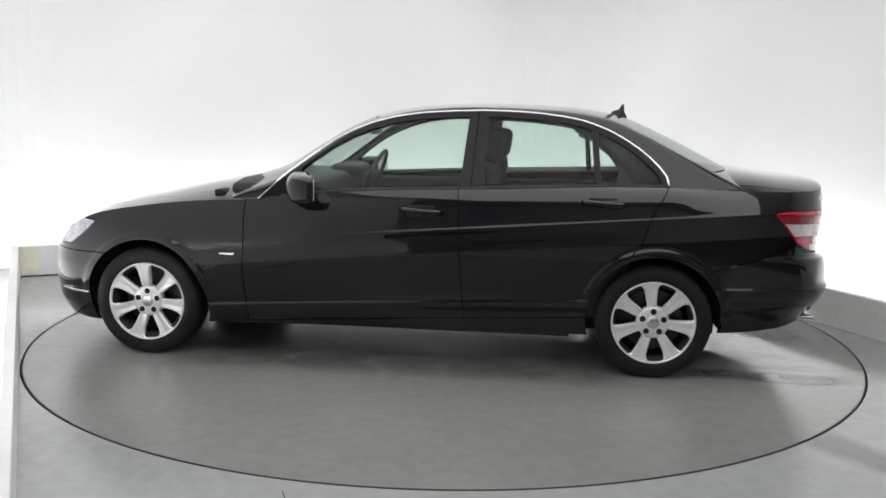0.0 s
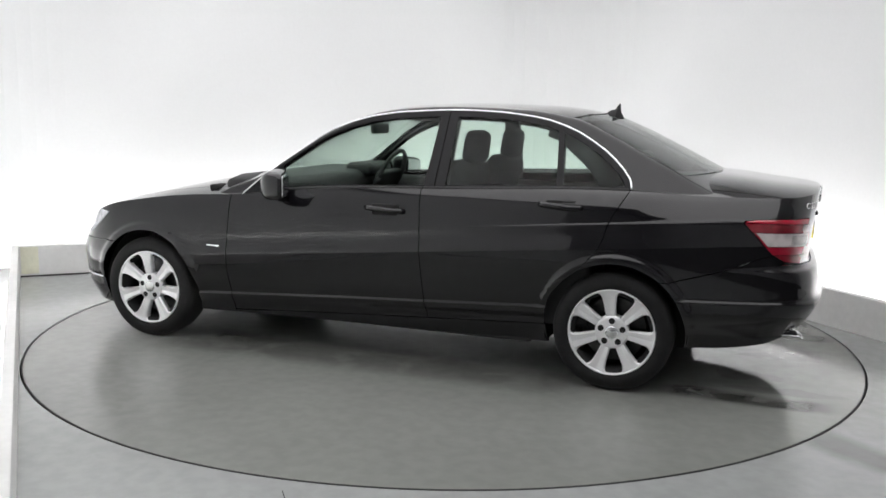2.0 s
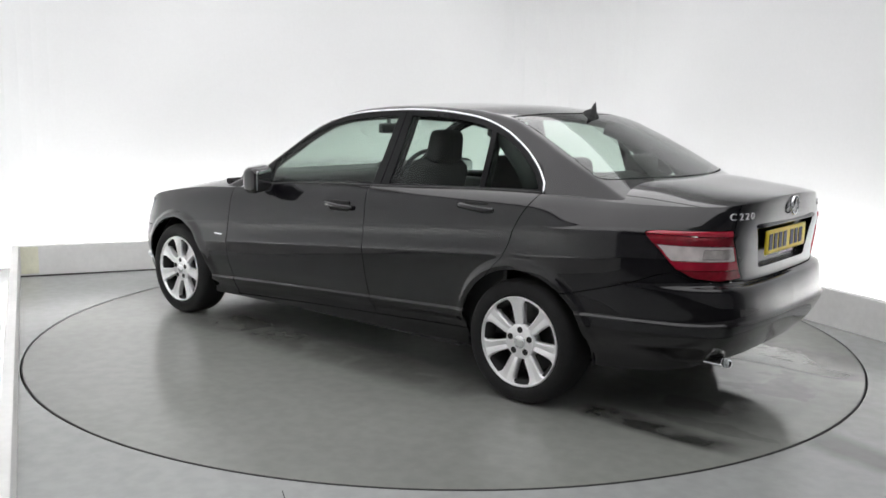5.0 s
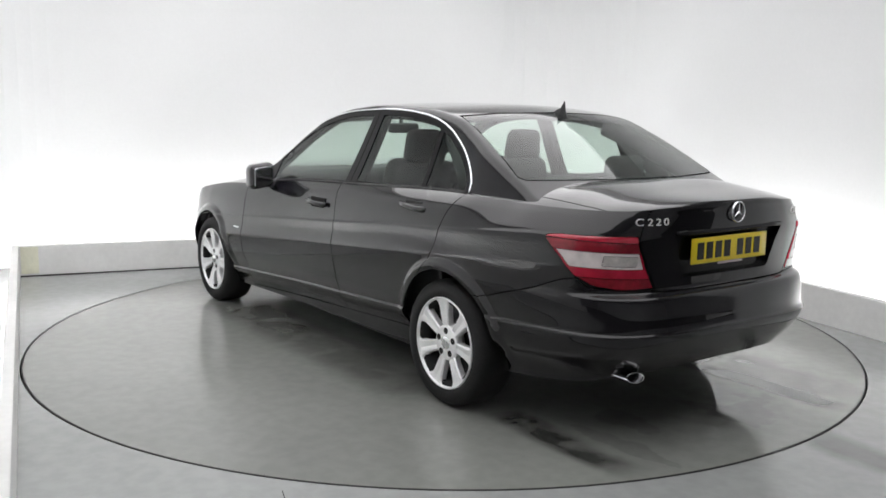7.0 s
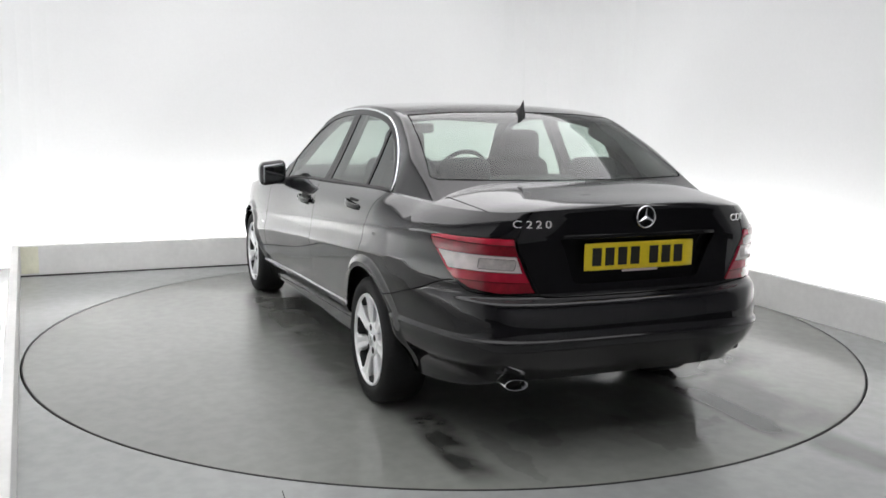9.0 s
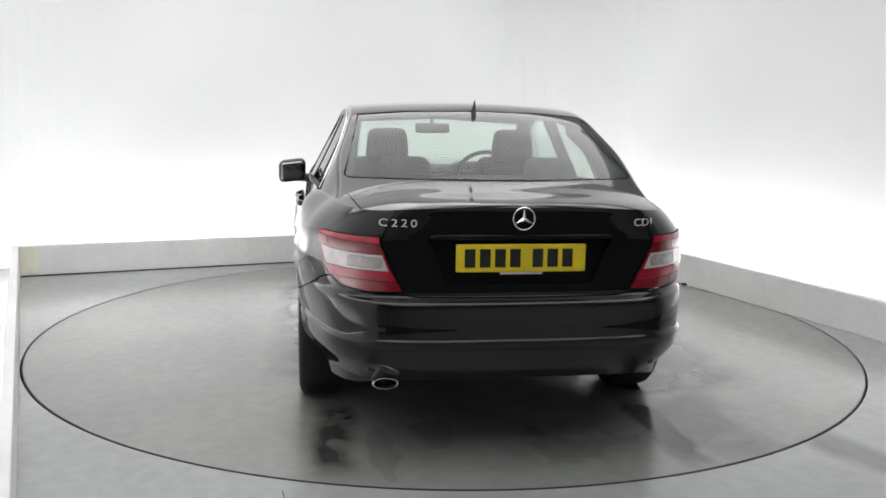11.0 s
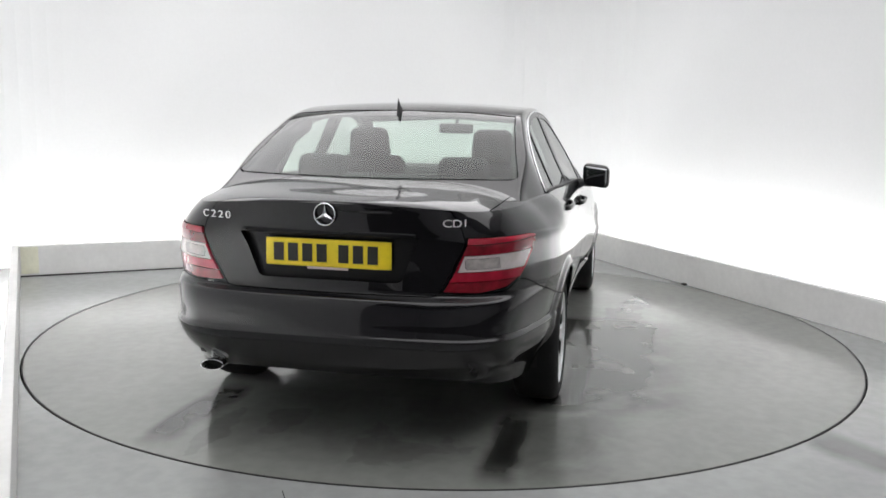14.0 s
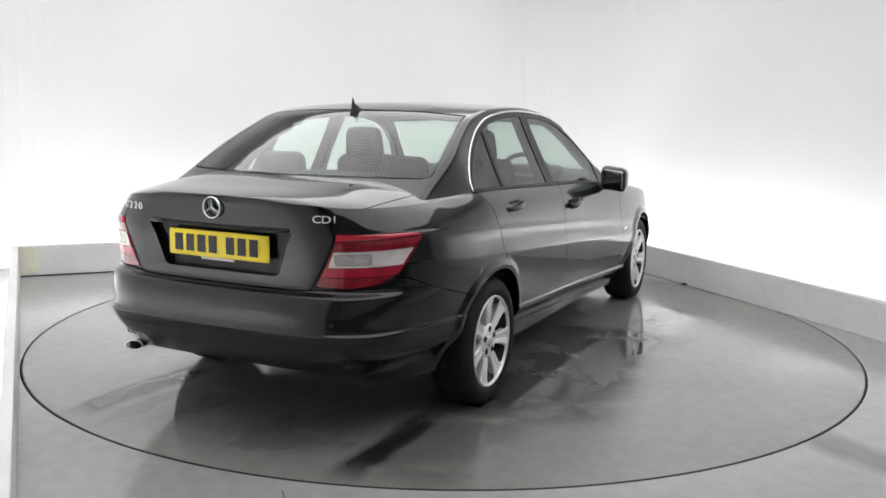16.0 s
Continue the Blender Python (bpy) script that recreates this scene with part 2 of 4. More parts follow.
    c.matrix_world = ROOM
    tagged(c, "pale grey studio ceiling", "ceiling", "", "structure")
    root = new("ceiling_light")
    root.matrix_world = ROOM @ pose(-0.3, -0.8, CEIL_Z - 0.12)
    tagged(root, "large white fabric light box under the ceiling", "lamp")
    part("diffuser", box_bm(0, 0, 0, 4.8, 6.8, 0.02, 0.004), M_PANEL, root)
    for sx, sy, cx, cy in ((4.9, 0.05, 0, 3.43), (4.9, 0.05, 0, -3.43), (0.05, 6.8, 2.43, 0), (0.05, 6.8, -2.43, 0)):
        part("frame", box_bm(cx, cy, 0.03, sx, sy, 0.14, 0.004), M_ALU, root)


def turntable():
    bm = bmesh.new()
    ring = []
    n = 160
    for r, z in ((0.0, 0), (2.444, 0)):
        if r == 0:
            ring.append([bm.verts.new((0, 0, 0))])
        else:
            ring.append([bm.verts.new((r * math.cos(2 * math.pi * k / n), r * math.sin(2 * math.pi * k / n), z)) for k in range(n)])
    for k in range(n):
        bm.faces.new((ring[0][0], ring[1][k], ring[1][(k + 1) % n]))
    edge = bmesh.new()
    rows = [[edge.verts.new((r * math.cos(2 * math.pi * k / n), r * math.sin(2 * math.pi * k / n), z)) for k in range(n)]
            for r, z in ((2.444, -0.02), (2.444, -0.0005), (2.450, -0.001), (2.452, -0.004), (2.452, -0.08))]
    for q, w in zip(rows, rows[1:]):
        for k in range(n):
            edge.faces.new((q[k], w[k], w[(k + 1) % n], q[(k + 1) % n]))
    root = new("turntable")
    tagged(root, "round grey painted turntable flush with the floor", "turntable")
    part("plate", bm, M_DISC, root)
    part("edge_ring", edge, M_STEEL_DARK, root, "dark steel edge ring")
    bm = bmesh.new()
    bmesh.ops.create_cone(bm, cap_ends=True, segments=48, radius1=2.3, radius2=2.3, depth=0.12, matrix=Matrix.Translation((0, 0, -0.13)))
    part("drum", bm, M_STEEL_DARK, root)
    return root


studio()
table = turntable()


# ---------------------------------------------------------------- car materials
CAR_X, CAR_Y = 0.173, 0.032
M_PAINT = material("black_car_paint", (0.0046, 0.0043, 0.0058), 0.24, grain=0.10, grain_scale=600, stain=0.12, stain_scale=3, coat=1.0, spec=0.08)
M_GLOSS = material("gloss_black_trim", (0.008, 0.008, 0.009), 0.18, grain=0.05, stain=0.1, spec=0.22)
M_RUBBER = material("black_rubber", (0.018, 0.018, 0.019), 0.6, grain=0.15, grain_scale=120, stain=0.15, stain_scale=6, bump=0.2)
M_TYRE = material("tyre_rubber", (0.012, 0.012, 0.0125), 0.7, grain=0.2, grain_scale=90, stain=0.25, stain_scale=8, bump=0.3, spec=0.3)
M_PLASTIC = material("dark_plastic", (0.02, 0.02, 0.021), 0.45, grain=0.1, grain_scale=200, stain=0.1, bump=0.15)
M_CHROME = material("chrome", (0.82, 0.83, 0.84), 0.12, 1.0, grain=0.02, stain=0.03)
M_ALLOY = material("silver_alloy", (0.88, 0.88, 0.89), 0.30, 0.35, grain=0.03, grain_scale=300, stain=0.06, stain_scale=9)
M_DISCBRAKE = material("brake_disc_steel", (0.07, 0.07, 0.07), 0.4, 0.9, grain=0.1, stain=0.2, stain_scale=12)
M_FABRIC = material("dark_seat_fabric", (0.020, 0.021, 0.022), 0.85, grain=0.12, grain_scale=40, stain=0.12, stain_scale=5)
M_INNER = material("cabin_plastic", (0.020, 0.021, 0.022), 0.6, grain=0.1, grain_scale=40, stain=0.1)
M_CHARCOAL = material("underbody", (0.012, 0.012, 0.012), 0.8, grain=0.2, stain=0.2)
M_RED = material("red_lamp_lens", (0.42, 0.010, 0.035), 0.15, grain=0.12, grain_scale=30, stain=0.25, stain_scale=12, coat=1.0)
M_RED_DEEP = material("deep_red_lens", (0.24, 0.006, 0.018), 0.15, grain=0.15, grain_scale=60, stain=0.3, stain_scale=14, coat=1.0)
M_CLEAR = material("clear_lamp_lens", (0.70, 0.64, 0.63), 0.15, grain=0.05, grain_scale=30, stain=0.14, stain_scale=16, coat=1.0)
M_CLEAR_DIM = material("clear_lens_over_bulb", (0.50, 0.46, 0.45), 0.15, grain=0.1, grain_scale=40, stain=0.2, stain_scale=20, coat=1.0)
M_HEAD = material("headlight_lens", (0.42, 0.44, 0.47), 0.12, grain=0.25, grain_scale=50, stain=0.25, stain_scale=14, coat=1.0)
M_YPLATE = material("yellow_plate", (0.90, 0.70, 0.025), 0.35, grain=0.03, stain=0.06, stain_scale=10)
M_INK = material("black_ink", (0.015, 0.014, 0.012), 0.4, grain=0.05, stain=0.05)
M_LABEL = material("pale_label", (0.55, 0.45, 0.45), 0.4, grain=0.05, stain=0.1)
M_SILVER = material("silver_lettering", (0.80, 0.80, 0.80), 0.3, 0.3, grain=0.03, stain=0.04)
M_MIRROR = material("mirror_glass", (0.45, 0.46, 0.47), 0.03, 1.0, grain=0.01, stain=0.01)


def glass_material(name, tint, rough=0.02):
    """Thin tinted pane: lets the view through and mirrors by Fresnel."""
    m = bpy.data.materials.new(name)
    m.use_nodes = True
    nt = m.node_tree
    nt.nodes.remove(nt.nodes["Principled BSDF"])
    out = nt.nodes["Material Output"]
    t = nt.nodes.new("ShaderNodeBsdfTransparent")
    t.inputs[0].default_value = (*tint, 1)
    g = nt.nodes.new("ShaderNodeBsdfGlossy")
    g.inputs["Roughness"].default_value = rough
    lw = nt.nodes.new("ShaderNodeLayerWeight")
    pw = nt.nodes.new("ShaderNodeMath")
    pw.operation = "POWER"
    pw.inputs[1].default_value = 3.2
    f = nt.nodes.new("ShaderNodeMath")
    f.operation = "MULTIPLY_ADD"
    f.inputs[1].default_value, f.inputs[2].default_value = 0.9, 0.02
    nt.links.new(lw.outputs["Facing"], pw.inputs[0])
    nt.links.new(pw.outputs[0], f.inputs[0])
    mix = nt.nodes.new("ShaderNodeMixShader")
    nt.links.new(f.outputs[0], mix.inputs[0])
    nt.links.new(t.outputs[0], mix.inputs[1])
    nt.links.new(g.outputs[0], mix.inputs[2])
    nt.links.new(mix.outputs[0], out.inputs[0])
    return m


M_GLASS = glass_material("tinted_glass", (0.75, 0.845, 0.79))


# ---------------------------------------------------------------- curves and cut surfaces
def pchip(table):
    """A smooth monotone curve through (x, value) rows."""
    tab = sorted(table)
    xs, ys = np.array([a for a, _ in tab], float), np.array([b for _, b in tab], float)
    h, d = np.diff(xs), np.diff(ys) / np.diff(xs)
    m = np.zeros(len(xs))
    m[0], m[-1] = d[0], d[-1]
    for i in range(1, len(xs) - 1):
        if d[i - 1] * d[i] > 0:
            w1, w2 = 2 * h[i] + h[i - 1], h[i] + 2 * h[i - 1]
            m[i] = (w1 + w2) / (w1 / d[i - 1] + w2 / d[i])

    def value(x):
        x = np.clip(np.asarray(x, float), xs[0], xs[-1])
        i = np.clip(np.searchsorted(xs, x) - 1, 0, len(h) - 1)
        t = (x - xs[i]) / h[i]
        return ((1 + 2 * t) * (1 - t) ** 2 * ys[i] + t * (1 - t) ** 2 * h[i] * m[i]
                + t * t * (3 - 2 * t) * ys[i + 1] + t * t * (t - 1) * h[i] * m[i + 1])
    return value


def smooth01(x, a, b):
    t = np.clip((x - a) / (b - a), 0, 1)
    return t * t * (3 - 2 * t)


def sdf(px, py, poly):
    """Signed distance to a polygon, positive inside."""
    px, py = np.asarray(px), np.asarray(py)
    best = np.full(px.shape, 1e9)
    inside = np.zeros(px.shape, bool)
    n = len(poly)
    for i in range(n):
        (ax, ay), (bx, by) = poly[i], poly[(i + 1) % n]
        ex, ey = bx - ax, by - ay
        t = np.clip(((px - ax) * ex + (py - ay) * ey) / (ex * ex + ey * ey), 0, 1)
        best = np.minimum(best, np.hypot(px - ax - t * ex, py - ay - t * ey))
        if ay != by:
            cross = ((ay > py) != (by > py)) & (px < ex * (py - ay) / ey + ax)
            inside ^= cross
    return np.where(inside, best, -best)


def grid_surface(P, s=None, outward=(0, 0, 1)):
    """Rows of points to a surface: columns x y z, normal, s."""
    du, dv = np.gradient(P, axis=0), np.gradient(P, axis=1)
    N = np.cross(du, dv)
    N /= np.linalg.norm(N, axis=2, keepdims=True) + 1e-12
    S = np.zeros(P.shape[:2]) if s is None else np.broadcast_to(s, P.shape[:2])
    A = np.concatenate([P, N, S[..., None]], 2).reshape(-1, 7)
    nu, nv = P.shape[:2]
    faces = [(i * nv + j, (i + 1) * nv + j, (i + 1) * nv + j + 1, i * nv + j + 1) for i in range(nu - 1) for j in range(nv - 1)]
    return A, faces


def clip(S, field):
    """The part of a surface where field(columns) is not negative."""
    A, faces = S
    f = field(A)
    keep = f >= 0
    extra, cache, out = [], {}, []
    n = len(A)
    for face in faces:
        k = [keep[i] for i in face]
        if all(k):
            out.append(face)
        elif any(k):
            poly = []
            for a, b in zip(face, face[1:] + face[:1]):
                if keep[a]:
                    poly.append(a)
                if keep[a] != keep[b]:
                    key = (a, b) if a < b else (b, a)
                    if key not in cache:
                        t = f[key[0]] / (f[key[0]] - f[key[1]])
                        cache[key] = n + len(extra)
                        extra.append(A[key[0]] * (1 - t) + A[key[1]] * t)
                    poly.append(cache[key])
            if len(poly) > 2:
                out.append(tuple(poly))
    return (np.vstack([A, extra]) if extra else A), out


def cut(S, field, gap=0.0025):
    return clip(S, lambda A: field(A) - gap), clip(S, lambda A: -field(A) - gap)


def join(*surfaces):
    rows, faces, n = [], [], 0
    for A, F in surfaces:
        rows.append(A)
        faces += [tuple(i + n for i in f) for f in F]
        n += len(A)
    return np.vstack(rows), faces


def mirrored(S):
    A, F = S
    B = A.copy()
    B[:, 1] *= -1
    B[:, 4] *= -1
    return B, [tuple(reversed(f)) for f in F]


def moved(S, d):
    A, F = S
    B = A.copy()
    B[:, :3] += A[:, 3:6] * d
    return B, F


def panel(name, S, mat, parent, label="", rim=0.014):
    """A sheet-metal panel or pane: the surface with its turned-in edge."""
    A, F = S
    used = sorted({i for f in F for i in f})
    remap = {i: k for k, i in enumerate(used)}
    pts = [tuple(A[i, :3]) for i in used]
    nor = [tuple(A[i, 3:6]) for i in used]
    faces = [tuple(remap[i] for i in f) for f in F]
    if rim:
        count = {}
        weld = {}
        ident = [weld.setdefault(tuple(round(c, 5) for c in p), k) for k, p in enumerate(pts)]
        for f in faces:
            for a, b in zip(f, f[1:] + f[:1]):
                a, b = ident[a], ident[b]
                if a != b:
                    count[(min(a, b), max(a, b))] = count.get((min(a, b), max(a, b)), 0) + 1
        for f in list(faces):
            for a, b in zip(f, f[1:] + f[:1]):
                ia, ib = ident[a], ident[b]
                if ia != ib and count[(min(ia, ib), max(ia, ib))] == 1:
                    pa, pb, na, nb = Vector(pts[a]), Vector(pts[b]), Vector(nor[a]), Vector(nor[b])
                    q = [pa, pb, pb - nb * rim, pa - na * rim]
                    side = (pb - pa).cross(na)
                    if side.length < 1e-9:
                        continue
                    side.normalize()
                    k = len(pts)
                    pts += [tuple(v) for v in q]
                    nor += [tuple(side)] * 4
                    faces.append((k + 1, k, k + 3, k + 2))
    me = bpy.data.meshes.new(name)
    me.from_pydata(pts, [], faces)
    me.materials.append(mat)
    for p in me.polygons:
        p.use_smooth = True
    me.normals_split_custom_set_from_vertices(nor)
    ob = new(name, me)
    ob.parent = parent
    if label:
        ob["label"] = label
    return ob


# ---------------------------------------------------------------- shape of the car body
HUB_X, HUB_Z, TYRE_R, ARCH_R = 1.38, 0.298, 0.30, 0.350
OUTLINE = [(-2.32, 0), (-2.318, 0.2), (-2.305, 0.42), (-2.275, 0.56), (-2.215, 0.66), (-2.12, 0.735), (-1.98, 0.79), (-1.8, 0.838),
           (-1.6, 0.865), (-1.38, 0.875), (-1, 0.877), (0, 0.878), (0.8, 0.877), (1.38, 0.872), (1.62, 0.855), (1.8, 0.815),
           (1.93, 0.745), (2.035, 0.64), (2.105, 0.5), (2.145, 0.3), (2.155, 0)]
chord = np.concatenate([[0], np.cumsum([math.dist(a, b) for a, b in zip(OUTLINE, OUTLINE[1:])])])
out_x, out_y = pchip(list(zip(chord, [p[0] for p in OUTLINE]))), pchip(list(zip(chord, [p[1] for p in OUTLINE])))
z_bottom = pchip([(-2.34, 0.320), (-2.28, 0.304), (-2.15, 0.266), (-2.0, 0.25), (-1.72, 0.235), (-1.0, 0.195), (1.0, 0.185), (1.72, 0.165), (2.2, 0.2)])
z_shoulder = pchip([(-2.335, 1.013), (-2.28, 0.997), (-2.2, 0.985), (-2.0, 0.982), (-1.75, 0.985), (-1.4, 0.998), (-0.5, 0.968), (0.29, 0.935),
                    (0.75, 0.885), (1.1, 0.865), (1.5, 0.815), (1.8, 0.75), (1.95, 0.70), (2.06, 0.668), (2.18, 0.66)])
half_width = pchip([(0.02, 0.765), (0.1, 0.79), (0.18, 0.815), (0.262, 0.842), (0.30, 0.849), (0.36, 0.859), (0.42, 0.8675), (0.48, 0.8740), (0.54, 0.8783), (0.59, 0.8804),
                    (0.610, 0.8810), (0.617, 0.8805), (0.628, 0.8785), (0.645, 0.8765), (0.665, 0.8750), (0.69, 0.8740), (0.722, 0.8736), (0.729, 0.8730), (0.742, 0.8668), (0.76, 0.8650),
                    (0.80, 0.8595), (0.85, 0.851), (0.9, 0.838), (0.94, 0.82), (0.97, 0.80), (1.0, 0.77), (1.04, 0.72)])
rear_push = pchip([(0.30, 0.065), (0.36, 0.018), (0.42, -0.016), (0.47, -0.038), (0.488, -0.042), (0.498, -0.034), (0.56, -0.027), (0.60, -0.020), (0.634, -0.006),
                   (0.654, 0.030), (0.666, 0.034), (0.72, 0.033), (0.80, 0.026), (0.90, 0.014), (0.97, 0.006), (1.0, 0.002), (1.04, 0.002)])
front_push = pchip([(0.15, -0.06), (0.3, 0.0), (0.5, 0.0), (0.58, -0.03), (0.66, -0.08), (0.75, -0.12)])
z_deck = pchip([(-2.34, 1.014), (-2.31, 1.019), (-2.25, 1.027), (-2.1, 1.042), (-1.85, 1.070), (-1.6, 1.078), (-0.5, 1.06), (0.6, 1.0), (0.8, 0.985), (0.975, 0.968), (1.135, 0.942),
                (1.5, 0.866), (1.8, 0.797), (1.92, 0.755), (2.01, 0.702), (2.05, 0.672), (2.08, 0.662)])
z_roof = pchip([(1.2, 0.86), (0.98, 0.965), (0.78, 1.035), (0.57, 1.158), (0.364, 1.28), (0.161, 1.36), (-0.1, 1.405), (-0.435, 1.422), (-0.888, 1.411),
                (-1.175, 1.371), (-1.363, 1.30), (-1.566, 1.205), (-1.75, 1.112), (-1.85, 1.062), (-2.1, 0.95)])


def side_shell():
    smax = chord[-1]
    s = np.concatenate([np.linspace(0, 1.35, 110, endpoint=False), np.linspace(1.35, smax - 1.2, 150, endpoint=False), np.linspace(smax - 1.2, smax, 60)])
    xr, yr = out_x(s), out_y(s)
    v = np.linspace(0, 1, 165)
    z = z_bottom(xr)[:, None] + v[None, :] * (z_shoulder(xr) - z_bottom(xr))[:, None]
    X, Y = xr[:, None] + 0 * z, yr[:, None] + 0 * z
    shear = np.clip(X, -1.9, 1.5)
    low, high = smooth01(z, 0.3, 0.5), 1 - smooth01(z, 0.87, 1.03)
    y = Y * half_width(z + 0.08 * shear * low * high + (0.05 * shear - 0.085) * (1 - smooth01(z, 0.3, 0.45))) / 0.875
    y = y * (1 + 0.045 * smooth01(X, 0.0, 1.3)) - 0.055 * smooth01(-X, 1.4, 1.75) * smooth01(z, 0.84, 0.99) * np.clip(Y / 0.5, 0, 1)
    # hollow between the two side creases and the tuck of the doors below the lower one
    zs = z + 0.08 * shear * low * high
    flank = smooth01(X, -1.5, -1.15) * (1 - smooth01(X, 1.0, 1.3)) * np.clip(Y / 0.5, 0, 1)
    y = y + flank * (0.011 * (1 - smooth01(zs, 0.616, 0.70)) - 0.075 * np.clip(0.613 - zs, 0, 0.33))
    q = z + 0.05 * shear - 0.085
    y = y + 0.010 * smooth01(q, 0.19, 0.245) * (1 - smooth01(q, 0.256, 0.272)) * (1 - smooth01(np.abs(X), 1.15, 1.4)) * np.clip(Y / 0.5, 0, 1)
    y = y + 0.012 * smooth01(-X, 1.62, 1.75) * (1 - smooth01(z, 0.480, 0.494)) * smooth01(z, 0.32, 0.44) * np.clip(Y / 0.5, 0, 1)
    rw, fw = smooth01(-X, 1.8, 2.22), smooth01(X, 1.6, 2.1)
    x = X + rear_push(z) * rw + front_push(z) * fw
    for hx in (HUB_X, -HUB_X):
        r = np.hypot(X - hx, z - HUB_Z)
        y = y + 0.015 * smooth01(-r, -0.405, -0.372) * smooth01(z, 0.22, 0.4)
    P = np.stack([x, y, z], 2)
    A, F = grid_surface(P, s[:, None])
    flip = A[:, 4] * np.sign(A[:, 1] + 1e-6) < 0
    if flip.mean() > 0.5:
        A[:, 3:6] *= -1
        F = [tuple(reversed(f)) for f in F]
    A[np.abs(A[:, 1]) < 1e-6, 4] = 0
    return (A, F), P[:, -1, :]


SHELL, TOP = side_shell()
top_order = np.argsort(TOP[:, 0])
belt_y = lambda x: np.interp(x, TOP[top_order, 0], TOP[top_order, 1])
belt_z = lambda x: np.interp(x, TOP[top_order, 0], TOP[top_order, 2])


def crown(x):
    """How flat the top is across the car: rounded at the bonnet, flat at the boot."""
    return 2.6 + 1.2 * smooth01(-np.asarray(x), 1.2, 1.75)


def deck_z(x, y):
    t = np.clip(np.abs(y) / np.maximum(belt_y(x), 1e-3), 0, 1)
    return belt_z(x) + (z_deck(x) - belt_z(x)) * (1 - t ** crown(x))


def cabin_z(x, y):
    y = np.abs(y)
    lean = np.clip((x + 0.4) / 0.5, -1, 1)
    top = z_roof(x + 0.2 * y * y * lean) - 0.028 * (y / 0.6) ** 2
    d = belt_y(x) - 0.012 - y
    side = belt_z(x) + d * 1.9 + 1.1 * np.maximum(d, 0) ** 2
    k = 0.028
    h = np.maximum(k - np.abs(top - side), 0) / k
    return np.minimum(top, side) - h * h * k / 4


def rear_x(y, z):
    """How far back the tail reaches at a half-width y and height z."""
    A = SHELL[0]
    near = A[(np.abs(A[:, 2] - z) < 0.004) & (A[:, 0] < -1.9)]
    near = near[np.argsort(near[:, 1])]
    return float(np.interp(y, near[:, 1], near[:, 0]))


def deck_surface():
    t = np.concatenate([np.linspace(1, 0.9, 12, endpoint=False), np.linspace(0.9, 0, 36)])
    P = np.zeros((len(TOP), len(t), 3))
    for i, (x, y, z) in enumerate(TOP):
        P[i, :, 0], P[i, :, 1] = x, y * t
        P[i, :, 2] = z + (z_deck(x) - z) * (1 - t ** crown(x)) if y > 1e-4 else z
    A, F = grid_surface(P)
    if A[len(A) // 2, 5] < 0:
        A[:, 3:6] *= -1
        F = [tuple(reversed(f)) for f in F]
    A[np.abs(A[:, 1]) < 1e-6, 4] = 0
    bad = A[:, 5] < 0.05
    A[bad, 3:6] = (0, 0, 1)
    return A, F


def cabin_surface():
    xs = np.linspace(1.02, -1.98, 230)
    P = np.zeros((len(xs), 80, 3))
    for i, x in enumerate(xs):
        y = np.linspace(float(belt_y(x)) - 0.008, 0, 900)
        z = cabin_z(np.full_like(y, x), y)
        arc = np.concatenate([[0], np.cumsum(np.hypot(np.diff(y), np.diff(z)))])
        k = np.linspace(0, arc[-1], 80)
        P[i, :, 0], P[i, :, 1], P[i, :, 2] = x, np.interp(k, arc, y), np.interp(k, arc, z)
    A, F = grid_surface(P)
    if A[115 * 80 + 75, 5] < 0:
        A[:, 3:6] *= -1
        F = [tuple(reversed(f)) for f in F]
    A[np.abs(A[:, 1]) < 1e-6, 4] = 0
    return A, F


def cabin_side_y(x, z):
    y = np.linspace(float(belt_y(x)), 0.3, 600)
    zz = cabin_z(np.full_like(y, x), y)
    return float(np.interp(z, zz[: zz.argmax() + 1], y[: zz.argmax() + 1]))


# outline of the side glass area, as the chrome strip runs
CHROME = [(0.755, 0.878), (0.68, 0.952), (0.594, 1.036), (0.465, 1.137), (0.37, 1.203), (0.274, 1.254), (0.15, 1.304), (0.023, 1.338), (-0.13, 1.360), (-0.284, 1.370),
          (-0.44, 1.376), (-0.587, 1.375), (-0.74, 1.367), (-0.886, 1.350), (-0.98, 1.332), (-1.065, 1.305), (-1.14, 1.274), (-1.215, 1.232), (-1.28, 1.190), (-1.336, 1.145),
          (-1.385, 1.098), (-1.422, 1.050), (-1.434, 1.003)]
BELT = [(-1.434, 0.985), (-1.0, 0.972), (-0.5, 0.955), (0.0, 0.935), (0.4, 0.912), (0.755, 0.868)]
DLO = CHROME + BELT[:-1] + [(0.76, 0.86)]
col = lambda i: (lambda A: A[:, i])


def line_x(x0, z0, x1, z1):
    """Field: x in front of the line through two points of the side view."""
    return lambda A: A[:, 0] - (x0 + (A[:, 2] - z0) * (x1 - x0) / (z1 - z0))


def both(f, g):
    return lambda A: np.minimum(f(A), g(A))


